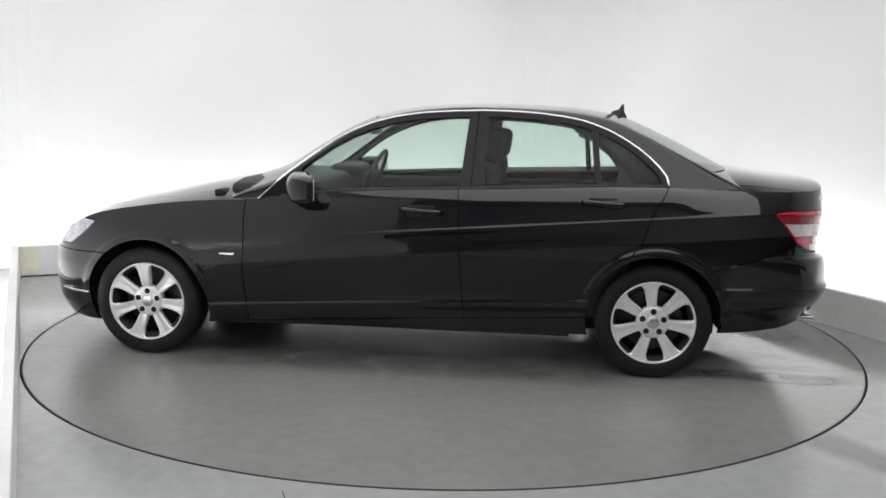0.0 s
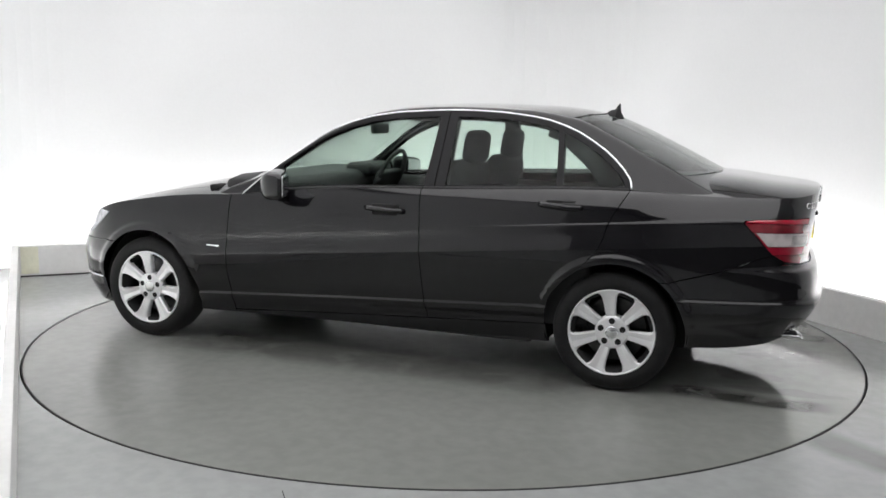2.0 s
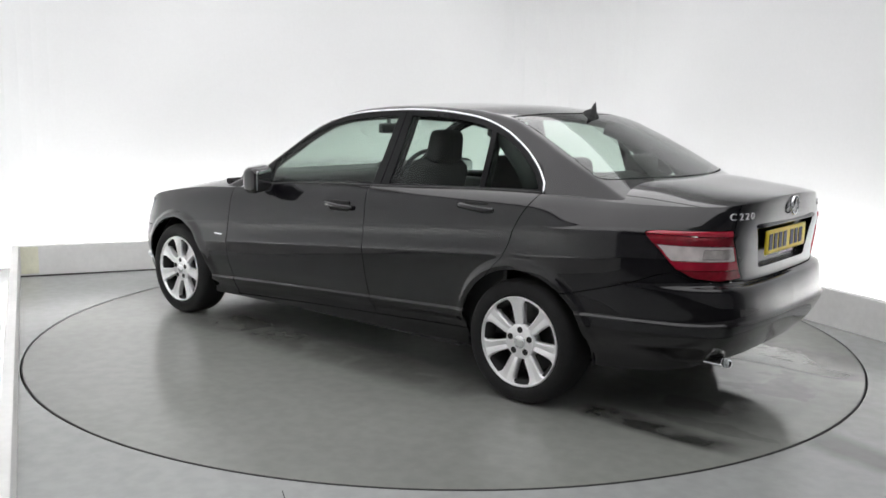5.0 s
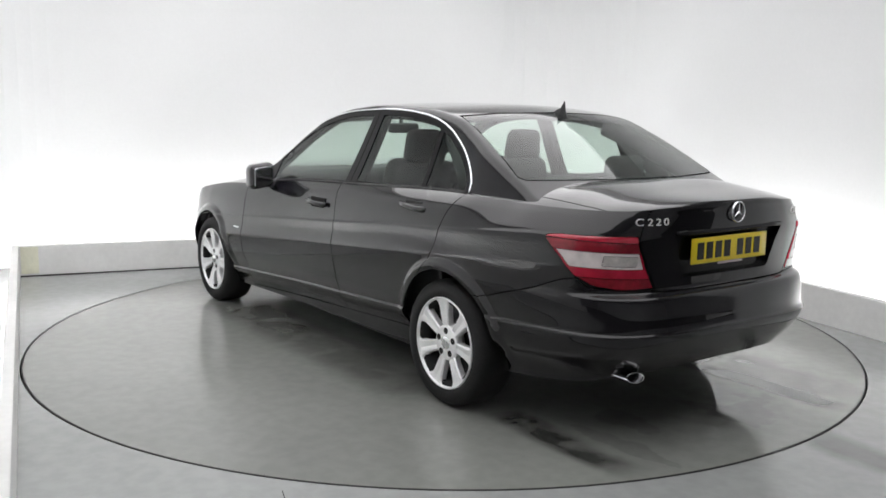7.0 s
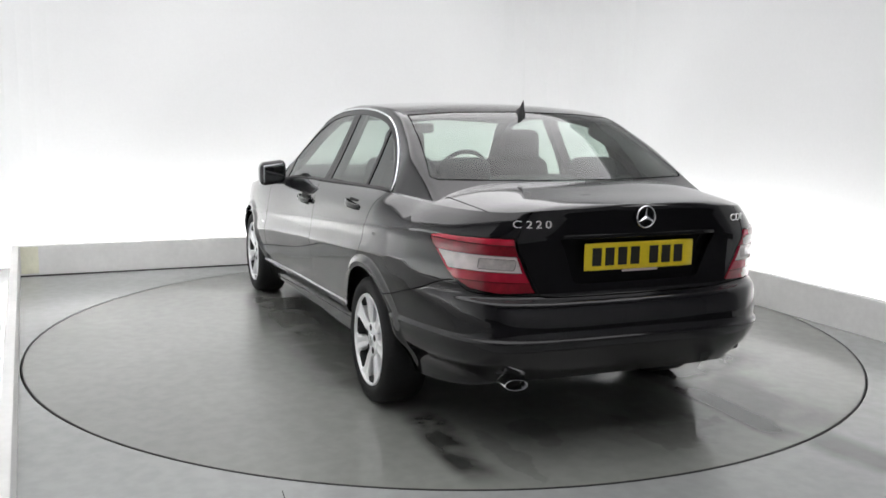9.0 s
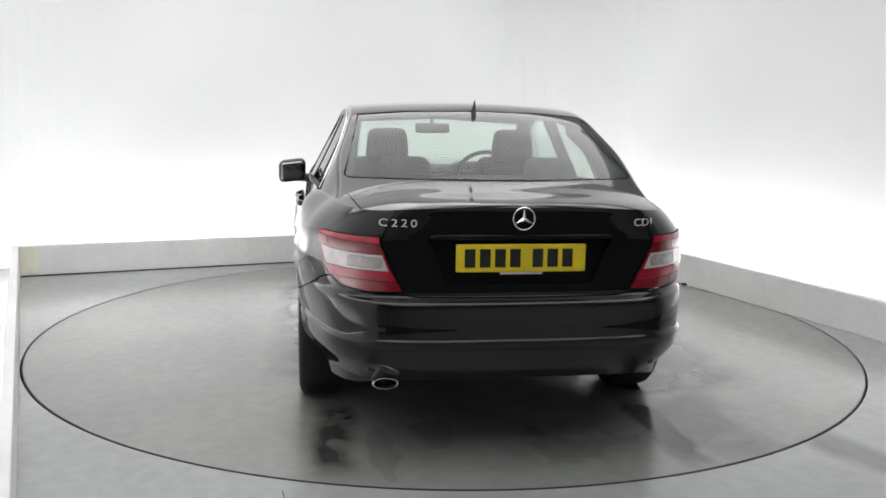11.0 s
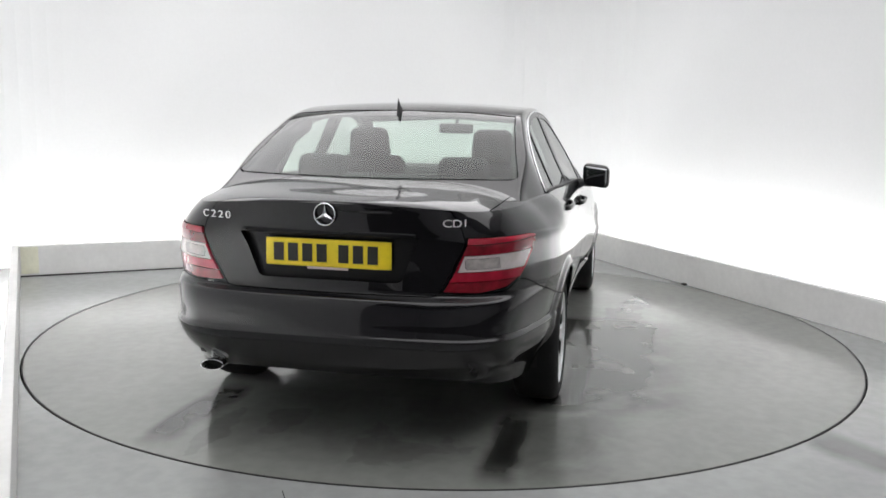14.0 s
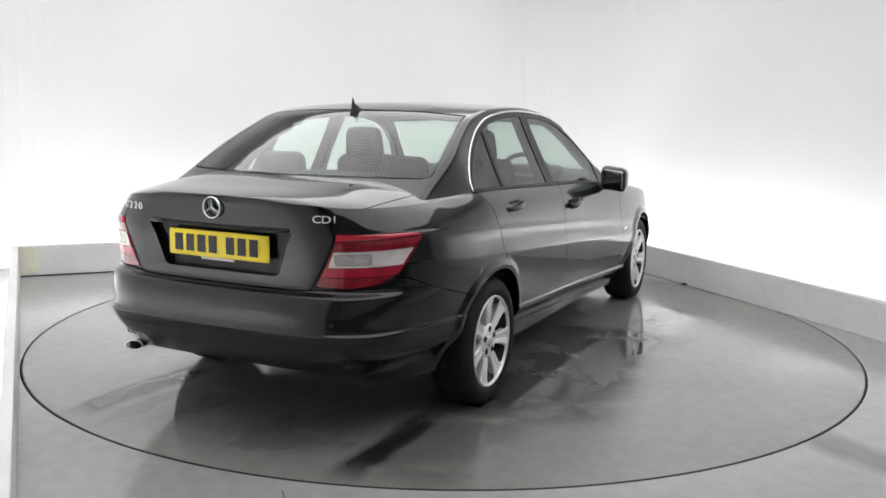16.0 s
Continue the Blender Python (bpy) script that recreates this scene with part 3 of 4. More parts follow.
def tube(pts, r, seg=8, flat=1.0):
    """A rounded bar along a line of points."""
    bm = bmesh.new()
    rings = []
    pts = [Vector(p) for p in pts]
    for i, p in enumerate(pts):
        d = (pts[min(i + 1, len(pts) - 1)] - pts[max(i - 1, 0)]).normalized()
        a = d.cross(Vector((0, 1, 0.2))).normalized()
        b = d.cross(a)
        rings.append([bm.verts.new(p + a * r * math.cos(2 * math.pi * k / seg) + b * r * flat * math.sin(2 * math.pi * k / seg)) for k in range(seg)])
    for q, w in zip(rings, rings[1:]):
        for k in range(seg):
            bm.faces.new((q[k], q[(k + 1) % seg], w[(k + 1) % seg], w[k]))
    bm.faces.new(rings[0])
    bm.faces.new(rings[-1])
    return bm


def lathe(profile, seg=56, axis_y=True):
    """Turned shape about the y axis; profile rows (radius, y)."""
    bm = bmesh.new()
    rings = []
    for r, y in profile:
        rings.append([bm.verts.new((r * math.cos(2 * math.pi * k / seg), y, r * math.sin(2 * math.pi * k / seg))) for k in range(seg)])
    for q, w in zip(rings, rings[1:]):
        for k in range(seg):
            bm.faces.new((q[k], q[(k + 1) % seg], w[(k + 1) % seg], w[k]))
    return bm


def place(bm, m):
    bmesh.ops.transform(bm, matrix=m, verts=bm.verts[:])
    return bm


def soft_box(cx, cy, cz, sx, sy, sz, r, taper=1.0, bulge=0.0):
    """Upholstered block: rounded all over, narrower at the top by taper."""
    bm = bmesh.new()
    bmesh.ops.create_cube(bm, size=1)
    bmesh.ops.subdivide_edges(bm, edges=bm.edges[:], cuts=9, use_grid_fill=True)
    for v in bm.verts:
        p = Vector((v.co.x * sx, v.co.y * sy, v.co.z * sz))
        q = Vector([max(-h / 2 + r, min(h / 2 - r, c)) for c, h in zip(p, (sx, sy, sz))])
        d = p - q
        if d.length > 1e-9:
            p = q + d.normalized() * min(r, d.length) if d.length > r else p
        k = 1 + (taper - 1) * (p.z / sz + 0.5)
        v.co = Vector((cx + p.x * (1 + bulge * (1 - (2 * p.y / sy) ** 2)), cy + p.y * k, cz + p.z))
    return bm


# ---------------------------------------------------------------- the car
def build_wheel(parent, x, side):
    """Alloy wheel with seven spokes; outer face at +y before it is turned."""
    m = pose(x, side * (0.80 if x > 0 else 0.768), HUB_Z, 0, 0, 0 if side > 0 else 180)
    R = TYRE_R
    wheel = part("wheel", place(lathe([(0.219, 0.088), (0.217, 0.096), (0.213, 0.098), (0.209, 0.094), (0.203, 0.072), (0.196, 0.02), (0.196, -0.08), (0.20, -0.085), (0.219, -0.06), (0.219, 0.088)], 72), m),
                 M_ALLOY, parent, "silver seven-spoke alloy wheel", True)
    part("tyre", place(lathe([(0.19, -0.09), (0.205, -0.1), (R - 0.03, -0.108), (R - 0.008, -0.095), (R, -0.07), (R, -0.0), (R, 0.06), (R - 0.006, 0.082), (R - 0.02, 0.096),
                              (R - 0.05, 0.104), (0.232, 0.100), (0.222, 0.094), (0.216, 0.086), (0.19, 0.08), (0.19, -0.09)], 72), m), M_TYRE, wheel, "black rubber tyre", True)
    bm = lathe([(0.0005, -0.01), (0.16, -0.01), (0.165, -0.016), (0.165, -0.03), (0.0005, -0.03)], 48)
    part("brake_disc", place(bm, m), M_DISCBRAKE, wheel, "dull steel brake disc")
    part("brake_drum_plate", place(lathe([(0.0005, -0.05), (0.195, -0.05), (0.195, -0.055), (0.0005, -0.055)], 40), m), M_CHARCOAL, wheel)
    for k in range(7):
        a = math.radians(84 + k * 360 / 7)
        bm = bmesh.new()
        rows = [(0.055, 0.023, 0.066), (0.075, 0.0235, 0.075), (0.10, 0.0255, 0.080), (0.14, 0.0295, 0.083), (0.175, 0.035, 0.086), (0.194, 0.042, 0.088), (0.204, 0.052, 0.090), (0.211, 0.066, 0.091)]
        rings = []
        for r, hw, y in rows:
            drop = r - math.sqrt(max(r * r - hw * hw, 0)) if r > 0.18 else 0.0
            prof = [(-hw, y - 0.034), (-hw, y - 0.007), (-hw * 0.80, y), (-hw * 0.35, y - 0.002), (0, y - 0.0045), (hw * 0.35, y - 0.002), (hw * 0.80, y), (hw, y - 0.007), (hw, y - 0.034)]
            rings.append([bm.verts.new((r - drop * (w / hw) ** 2, yy, w)) for w, yy in prof])
        for q, w in zip(rings, rings[1:]):
            for j in range(8):
                bm.faces.new((q[j], q[j + 1], w[j + 1], w[j]))
        bm.faces.new(rings[-1])
        part("spoke", place(bm, m @ Matrix.Rotation(-a, 4, "Y")), M_ALLOY, wheel)
    part("hub", place(lathe([(0.0005, 0.080), (0.07, 0.080), (0.080, 0.077), (0.086, 0.066), (0.086, 0.03), (0.0005, 0.03)], 40), m), M_ALLOY, wheel, "", True)
    for k in range(5):
        a = math.radians(90 + k * 72)
        bm = lathe([(0.0005, 0.079), (0.0155, 0.079), (0.0155, 0.0812), (0.0125, 0.0816), (0.0005, 0.0806)], 14)
        part("wheel_bolt", place(bm, m @ Matrix.Translation((0.057 * math.cos(a), 0, 0.057 * math.sin(a)))), M_CHARCOAL, wheel, "dark recessed wheel bolt")
    part("centre_cap", place(lathe([(0.0005, 0.087), (0.022, 0.086), (0.030, 0.084), (0.033, 0.079), (0.0005, 0.076)], 32), m), M_CHROME, wheel, "silver centre cap", True)
    return wheel


def build_mirror(parent, side):
    """Door mirror: housing, glass and foot."""
    bm = soft_box(0.0, 0.0, 0.0, 0.15, 0.18, 0.152, 0.04)
    for v in bm.verts:
        if v.co.x > 0:
            k = 1 - 0.35 * (v.co.x / 0.075) ** 2
            v.co.y *= k
            v.co.z *= k
        v.co.z += -0.010 * (v.co.y / 0.1)
        v.co.x -= 0.03 * (v.co.y / 0.1)
    m = Matrix.Translation((0.485, 0.93, 0.957))
    flip = Matrix.Identity(4) if side > 0 else Matrix.Diagonal((1, -1, 1, 1))
    mirror = part("door_mirror", place(bm, flip @ m), M_PAINT, parent, "black door mirror", True)
    bm = soft_box(-0.071, 0.0, 0.0, 0.012, 0.142, 0.112, 0.005)
    for v in bm.verts:
        v.co.x -= 0.03 * (v.co.y / 0.1)
        v.co.z += -0.010 * (v.co.y / 0.1)
    part("mirror_glass", place(bm, flip @ m), M_MIRROR, mirror, "silvered mirror glass", True)
    bm = soft_box(0.50, 0.855, 0.905, 0.09, 0.13, 0.05, 0.02)
    part("mirror_foot", place(bm, flip), M_PLASTIC, mirror, "dark plastic foot", True)


def build_handle(parent, x, z, side):
    y = float(np.interp(z, [0.8, 0.85, 0.9, 0.94], [0.872, 0.862, 0.850, 0.835]))
    pts = []
    for k in range(13):
        u = k / 12
        bow = math.sin(math.pi * u) ** 0.6
        pts.append((x - 0.11 + 0.22 * u, side * (y + 0.004 + 0.03 * bow), z - 0.006 * math.cos(math.pi * u)))
    handle = part("door_handle", tube(pts, 0.014, 10, 0.7), M_PAINT, parent, "black pull handle", True)
    bm = soft_box(x, side * (y - 0.002), z - 0.002, 0.15, 0.012, 0.06, 0.005)
    part("handle_cup", bm, M_CHARCOAL, handle, "dark hollow behind the handle", True)


def seat(parent, y, front=True):
    """Front seat with its headrest, facing forward."""
    s = part("front_seat", soft_box(-0.02, y, 0.50, 0.52, 0.50, 0.17, 0.06), M_FABRIC, parent, "dark cloth front seat", True)
    bm = soft_box(0, 0, 0, 0.15, 0.48, 0.62, 0.06, 0.84, 0.15)
    part("seat_back", place(bm, Matrix.Translation((-0.38, y, 0.80)) @ Matrix.Rotation(math.radians(-17), 4, "Y")), M_FABRIC, s, "", True)
    bm = soft_box(0, 0, 0, 0.10, 0.255, 0.185, 0.045, 0.86, 0.1)
    part("headrest", place(bm, Matrix.Translation((-0.50, y, 1.175)) @ Matrix.Rotation(math.radians(-8), 4, "Y")), M_FABRIC, s, "dark cloth headrest", True)
    for dy in (-0.05, 0.05):
        part("headrest_post", tube([(-0.47, y + dy, 1.02), (-0.485, y + dy, 1.06), (-0.497, y + dy, 1.12)], 0.006), M_CHROME, s, "chrome post")


def lettering(text, size, mat, parent, m, name="badge", label=""):
    cu = bpy.data.curves.new(name, "FONT")
    cu.body, cu.size, cu.extrude, cu.align_x = text, size, 0.002, "CENTER"
    cu.space_character = 1.15
    tmp = bpy.data.objects.new(name, cu)
    scene.collection.objects.link(tmp)
    me = bpy.data.meshes.new_from_object(tmp.evaluated_get(bpy.context.evaluated_depsgraph_get()))
    bpy.data.objects.remove(tmp)
    me.transform(m)
    me.materials.clear()
    me.materials.append(mat)
    ob = new(name, me)
    ob.parent = parent
    if label:
        ob["label"] = label
    return ob


TAIL = [(0.570, 0.888), (0.552, 0.855), (0.50, 0.75), (0.459, 0.672), (0.60, 0.668), (0.72, 0.685), (0.80, 0.725), (0.88, 0.80), (0.957, 0.868), (0.957, 0.880), (0.90, 0.886)]
HEAD = [(1.68, 0.738), (1.75, 0.672), (1.86, 0.600), (2.08, 0.58), (2.10, 0.64), (1.95, 0.705), (1.82, 0.752)]
seam_s = pchip([(0, 0.651), (0.4, 0.653), (0.46, 0.66), (0.72, 0.672), (0.80, 0.71), (1.0, 0.655), (1.30, 0.57)])
lid_edge = pchip([(0.6, 0.41), (0.63, 0.42), (0.67, 0.446), (0.75, 0.488), (0.908, 0.570), (1.03, 0.605)])
door_rear = pchip([(0.2, -1.0), (0.27, -1.02), (0.45, -1.06), (0.6, -1.20), (0.73, -1.306), (0.843, -1.344), (0.99, -1.424), (1.05, -1.45)])


def build_car():
    root = new("saloon_car")
    tagged(root, "black four-door saloon car with silver alloy wheels, parked on the turntable", "car")

    # --- side shell, cut into panels
    S = SHELL
    for hx in (HUB_X, -HUB_X):
        S = clip(S, lambda A, hx=hx: np.hypot(A[:, 0] - hx, A[:, 2] - HUB_Z) - ARCH_R)
    tail_f = both(lambda A: sdf(A[:, 6], A[:, 2], TAIL), lambda A: -1.6 - A[:, 0])
    tail, S = cut(S, tail_f)
    head_f = both(lambda A: sdf(A[:, 0], A[:, 2], HEAD), lambda A: A[:, 1] - 0.3)
    head, S = cut(S, head_f)
    rear_b, S = cut(S, both(lambda A: seam_s(A[:, 6]) - A[:, 2], lambda A: -1.5 - A[:, 0]))
    lid, S = cut(S, both(lambda A: lid_edge(A[:, 2]) - A[:, 6], lambda A: -1.5 - A[:, 0]))
    front_b, S = cut(S, both(lambda A: 0.565 - A[:, 2], lambda A: A[:, 0] - 1.55))
    front_p, S = cut(S, lambda A: A[:, 0] - 0.815)
    sill, mid = cut(S, both(lambda A: 0.245 - 0.05 * A[:, 0] - A[:, 2] + 0.0, lambda A: A[:, 0] + 1.15))
    fdoor, mid = cut(mid, lambda A: A[:, 0] + 0.345 - 0.06 * (A[:, 2] - 0.9))
    rdoor, quarter = cut(mid, lambda A: A[:, 0] - door_rear(A[:, 2]))

    # --- bonnet, boot deck and shoulder tops
    D = clip(deck_surface(), lambda A: np.where((A[:, 0] < 1.0) & (A[:, 0] > -1.97), deck_z(A[:, 0], A[:, 1]) - cabin_z(A[:, 0], A[:, 1]) + 0.006, 1.0))
    bon_edge = pchip([(0.8, 0.72), (1.0, 0.71), (1.5, 0.68), (1.9, 0.62), (2.05, 0.52), (2.2, 0.40)])
    boot_edge = pchip([(-2.4, 0.59), (-2.28, 0.60), (-2.0, 0.635), (-1.7, 0.665)])
    bonnet, D = cut(D, both(lambda A: A[:, 0] - 0.90 + 0.12 * A[:, 1] ** 2, lambda A: bon_edge(A[:, 0]) - A[:, 1]))
    lid_top, D = cut(D, both(lambda A: -1.70 - A[:, 0], lambda A: boot_edge(A[:, 0]) - A[:, 1]))
    d_front, D = cut(D, lambda A: A[:, 0] - 0.815)
    d_fdoor, D = cut(D, lambda A: A[:, 0] + 0.345)
    d_rdoor, d_quarter = cut(D, lambda A: A[:, 0] + 1.424)

    # --- cabin
    C = clip(cabin_surface(), lambda A: cabin_z(A[:, 0], A[:, 1]) - deck_z(A[:, 0], A[:, 1]) + 0.004)
    side_f = both(lambda A: sdf(A[:, 0], A[:, 2], DLO), lambda A: np.abs(A[:, 1]) - 0.45)
    side, C = cut(C, side_f, 0.0)
    rear_poly = [(-0.575, 1.347), (-0.35, 1.364), (0, 1.371), (0.35, 1.364), (0.575, 1.347), (0.622, 1.20), (0.664, 1.084), (0.64, 1.074), (-0.64, 1.074), (-0.664, 1.084), (-0.622, 1.20)]
    rear_f = both(lambda A: sdf(A[:, 1], A[:, 2], rear_poly), lambda A: -0.9 - A[:, 0])
    rear_glass, C = cut(C, rear_f)
    front_poly = [(-0.545, 1.325), (0, 1.352), (0.545, 1.325), (0.62, 1.18), (0.70, 0.99), (0.70, 0.95), (-0.70, 0.95), (-0.70, 0.99), (-0.62, 1.18)]
    front_f = both(lambda A: sdf(A[:, 1], A[:, 2], front_poly), lambda A: A[:, 0] - 0.0)
    screen, roof = cut(C, front_f)

    glass_in = lambda A: sdf(A[:, 0], A[:, 2], DLO) - 0.032
    glass_all, frame_all = cut(side, glass_in, 0.0)
    wf, rest = cut(glass_all, both(line_x(-0.345, 0.98, -0.375, 1.33), line_x(-9, 0, -9.1, 1)), 0.0)
    sail, wf = cut(wf, lambda A: A[:, 0] - 0.525, 0.0)
    post, rest = cut(rest, line_x(-0.465, 0.98, -0.475, 1.33), 0.0)
    wr, rest = cut(rest, line_x(-1.058, 1.0, -1.030, 1.30), 0.0)
    bar, wq = cut(rest, line_x(-1.092, 1.0, -1.060, 1.30), 0.0)
    fr_front, fr_rear = cut(frame_all, line_x(-0.405, 0.98, -0.425, 1.33))
    post_f, post_r = cut(post, line_x(-0.405, 0.98, -0.425, 1.33))

    # --- panels that span the car
    part_body = panel("roof", join(roof, mirrored(roof)), M_PAINT, root, "black roof and pillars", 0.02)
    panel("bonnet", join(bonnet, mirrored(bonnet)), M_PAINT, root)
    boot = panel("boot_lid", join(lid_top, mirrored(lid_top)), M_PAINT, root, "black boot lid")
    recess = [(-0.372, 0.884), (0.372, 0.884), (0.345, 0.835), (0.30, 0.712), (0.28, 0.70), (-0.28, 0.70), (-0.30, 0.712), (-0.345, 0.835)]
    pan, lid_face = cut(lid, lambda A: sdf(A[:, 1], A[:, 2], recess), 0.0)
    panel("boot_face", join(lid_face, mirrored(lid_face)), M_PAINT, boot, "", 0.035)
    panel("plate_recess", moved(join(pan, mirrored(pan)), -0.03), M_GLOSS, boot, "gloss black hollow round the number plate", 0.0)
    bumper = panel("rear_bumper", join(rear_b, mirrored(rear_b)), M_PAINT, root, "black rear bumper")
    panel("front_bumper", join(front_b, mirrored(front_b)), M_PAINT, root)
    panel("windscreen", join(screen, mirrored(screen)), M_GLASS, root, "pale green tinted windscreen", 0.005)
    panel("rear_window", join(rear_glass, mirrored(rear_glass)), M_GLASS, root, "pale green tinted rear window", 0.005)

    # --- panels on both sides
    for sgn in (1, -1):
        q = (lambda X: X) if sgn > 0 else mirrored
        panel("front_wing", q(join(front_p, d_front)), M_PAINT, root)
        panel("rear_quarter", q(join(quarter, d_quarter)), M_PAINT, root)
        panel("sill", q(sill), M_PAINT, root, "black sill panel")
        fd = panel("front_door", q(join(fdoor, d_fdoor)), M_PAINT, root)
        rd = panel("rear_door", q(join(rdoor, d_rdoor)), M_PAINT, root)
        panel("window_frame", q(join(fr_front, post_f, sail)), M_GLOSS, fd, "gloss black window frame", 0.03)
        panel("window_frame", q(join(fr_rear, post_r, bar)), M_GLOSS, rd, "gloss black window frame", 0.055)
        panel("window_pane", q(moved(wf, -0.004)), M_GLASS, fd, "tinted glass", 0.004)
        panel("window_pane", q(moved(wr, -0.004)), M_GLASS, rd, "tinted glass", 0.004)
        panel("quarter_light", q(moved(wq, -0.004)), M_GLASS, rd, "small tinted quarter pane", 0.004)
        build_handle(fd, -0.15, 0.848, sgn)
        build_handle(rd, -1.10, 0.913, sgn)
        build_mirror(fd, sgn)
        # chrome strip round the side glass, rubber at the belt
        line = []
        fine = np.linspace(0, len(CHROME) - 1, 90)
        cx, cz = np.interp(fine, range(len(CHROME)), [p[0] for p in CHROME]), np.interp(fine, range(len(CHROME)), [p[1] for p in CHROME])
        for x, z in zip(cx, cz):
            line.append((x, sgn * (cabin_side_y(x, z) + 0.003), z))
        part("chrome_strip", tube(line, 0.0058, 8, 0.8), M_CHROME, root, "thin chrome strip round the side windows", True)
        for par, x0, x1 in ((fd, 0.62, -0.34), (rd, -0.35, -1.42)):
            pts = [(x, sgn * (float(belt_y(x)) - 0.008), float(belt_z(x)) + 0.004) for x in np.linspace(x0, x1, 24)]
            part("belt_seal", tube(pts, 0.008, 6, 0.8), M_RUBBER, par, "black rubber seal below the glass", True)
        # lamps
        ledge = lambda A: A[:, 2] - 0.03 * (A[:, 6] - 0.5)
        up, low = cut(tail, lambda A: ledge(A) - 0.816, 0.001)
        top_red, mid_red = cut(up, lambda A: ledge(A) - 0.858, 0.0015)
        white, red_low = cut(low, lambda A: np.minimum(ledge(A) - 0.752, sdf(A[:, 6], A[:, 2], TAIL) - 0.010), 0.001)
        bulb, white = cut(white, lambda A: np.minimum(np.minimum(ledge(A) - 0.762, 0.804 - ledge(A)), np.minimum(A[:, 6] - 0.545, 0.69 - A[:, 6])), 0.001)
        low_red, fog = cut(red_low, lambda A: ledge(A) - 0.712, 0.0015)
        tl = panel("tail_light", q(moved(join(top_red, low_red), 0.005)), M_RED, root, "red tail light with a clear band", 0.03)
        panel("brake_lens", q(moved(mid_red, 0.002)), M_RED_DEEP, tl, "deep red ribbed lens", 0.02)
        panel("fog_lens", q(moved(fog, 0.003)), M_RED_DEEP, tl, "deep red lower lens", 0.02)
        panel("reversing_lens", q(moved(white, 0.004)), M_CLEAR, tl, "clear reversing lamp lens", 0.02)
        panel("indicator_lens", q(moved(bulb, 0.003)), M_CLEAR_DIM, tl, "greyish clear lens before the bulb", 0.02)
        hl = panel("headlight", q(moved(head, 0.002)), M_HEAD, root, "clear headlight lens", 0.02)
        # wing badge
        bm = soft_box(0.905, sgn * 0.911, 0.585, 0.085, 0.006, 0.014, 0.003)
        part("wing_badge", bm, M_CHROME, root, "small chrome badge", True)
        # wheel housings
        for hx in (HUB_X, -HUB_X):
            bm = bmesh.new()
            rings = [[bm.verts.new((hx + 0.362 * math.cos(a), sgn * y, HUB_Z + 0.362 * math.sin(a))) for a in np.linspace(-0.28 if hx < 0 else -0.3, math.pi + (0.16 if hx < 0 else 0.28), 26)] for y in (0.50, 0.785 if hx < 0 else 0.82)]
            for k in range(25):
                bm.faces.new((rings[0][k], rings[0][k + 1], rings[1][k + 1], rings[1][k]))
            bm.faces.new(rings[0])
            part("wheel_housing", bm, M_CHARCOAL, root, "dark wheel-arch liner")
            build_wheel(root, hx, sgn)

        part("bumper_strip", tube([(1.74, sgn * 0.86, 0.33), (1.84, sgn * 0.83, 0.335), (1.93, sgn * 0.775, 0.34)], 0.007, 6), M_CHROME, root, "thin chrome strip on the front bumper", True)

    # --- rear details
    part("exhaust_tip", exhaust(), M_CHROME, bumper, "oval chrome exhaust tip", True)
    part("exhaust_bore", place(lathe([(0.0005, 0.004), (0.045, 0.004), (0.045, 0.0), (0.0005, 0.0)], 24),
                               Matrix.Translation((-2.21, 0.527, 0.302)) @ Matrix.Rotation(-math.pi / 2, 4, "Z") @ Matrix.Diagonal((1, 1, 0.36, 1))), M_CHARCOAL, bumper)
    part("bumper_valance", soft_box(-2.13, 0, 0.375, 0.22, 1.2, 0.08, 0.03), M_PLASTIC, bumper, "dark lower bumper valance", True)
    bm = lathe([(0.0395, -0.004), (0.0398, 0.003), (0.0425, 0.006), (0.0455, 0.003), (0.046, -0.004)], 40)
    emb = part("emblem", place(bm, Matrix.Translation((-2.325, 0.002, 0.966)) @ Matrix.Rotation(math.pi / 2, 4, "Z")), M_CHROME, boot, "round chrome emblem ring", True)
    for ang in (90, 210, 330):
        bm = bmesh.new()
        tip, root_l, root_r, mid = (0.0, 0.041), (-0.0075, -0.001), (0.0075, -0.001), (0.0, 0.0)
        v = [bm.verts.new((x, d, z)) for (x, z), d in ((tip, 0.001), (root_l, 0.0), (mid, 0.006), (root_r, 0.0))]
        base = [bm.verts.new((x, -0.004, z)) for x, z in (tip, root_l, root_r)]
        for f in ((v[0], v[1], v[2]), (v[0], v[2], v[3]), (v[0], base[0], base[1], v[1]), (v[3], base[2], base[0], v[0]), (v[1], base[1], base[2], v[3], v[2]), tuple(base)):
            bm.faces.new(f)
        part("emblem_arm", place(bm, Matrix.Translation((-2.327, 0.002, 0.966)) @ Matrix.Rotation(math.pi / 2, 4, "Z") @ Matrix.Rotation(math.radians(ang - 90), 4, "Y")),
             M_CHROME, emb, "tapered chrome arm")
    plate = part("number_plate", soft_box(-2.292, 0, 0.808, 0.008, 0.52, 0.111, 0.0035), M_YPLATE, boot, "yellow number plate with dark bars", True)
    for k, yy in enumerate((0.205, 0.145, 0.085, 0.025, -0.065, -0.125, -0.185)):
        part("plate_bar", box_bm(-2.2975, yy, 0.808, 0.003, 0.042, 0.072, 0.001), M_INK, plate, "dark bar")
    part("plate_label", box_bm(-2.2975, 0.0, 0.748, 0.004, 0.17, 0.009, 0.001), M_LABEL, plate, "pale small-print bar")
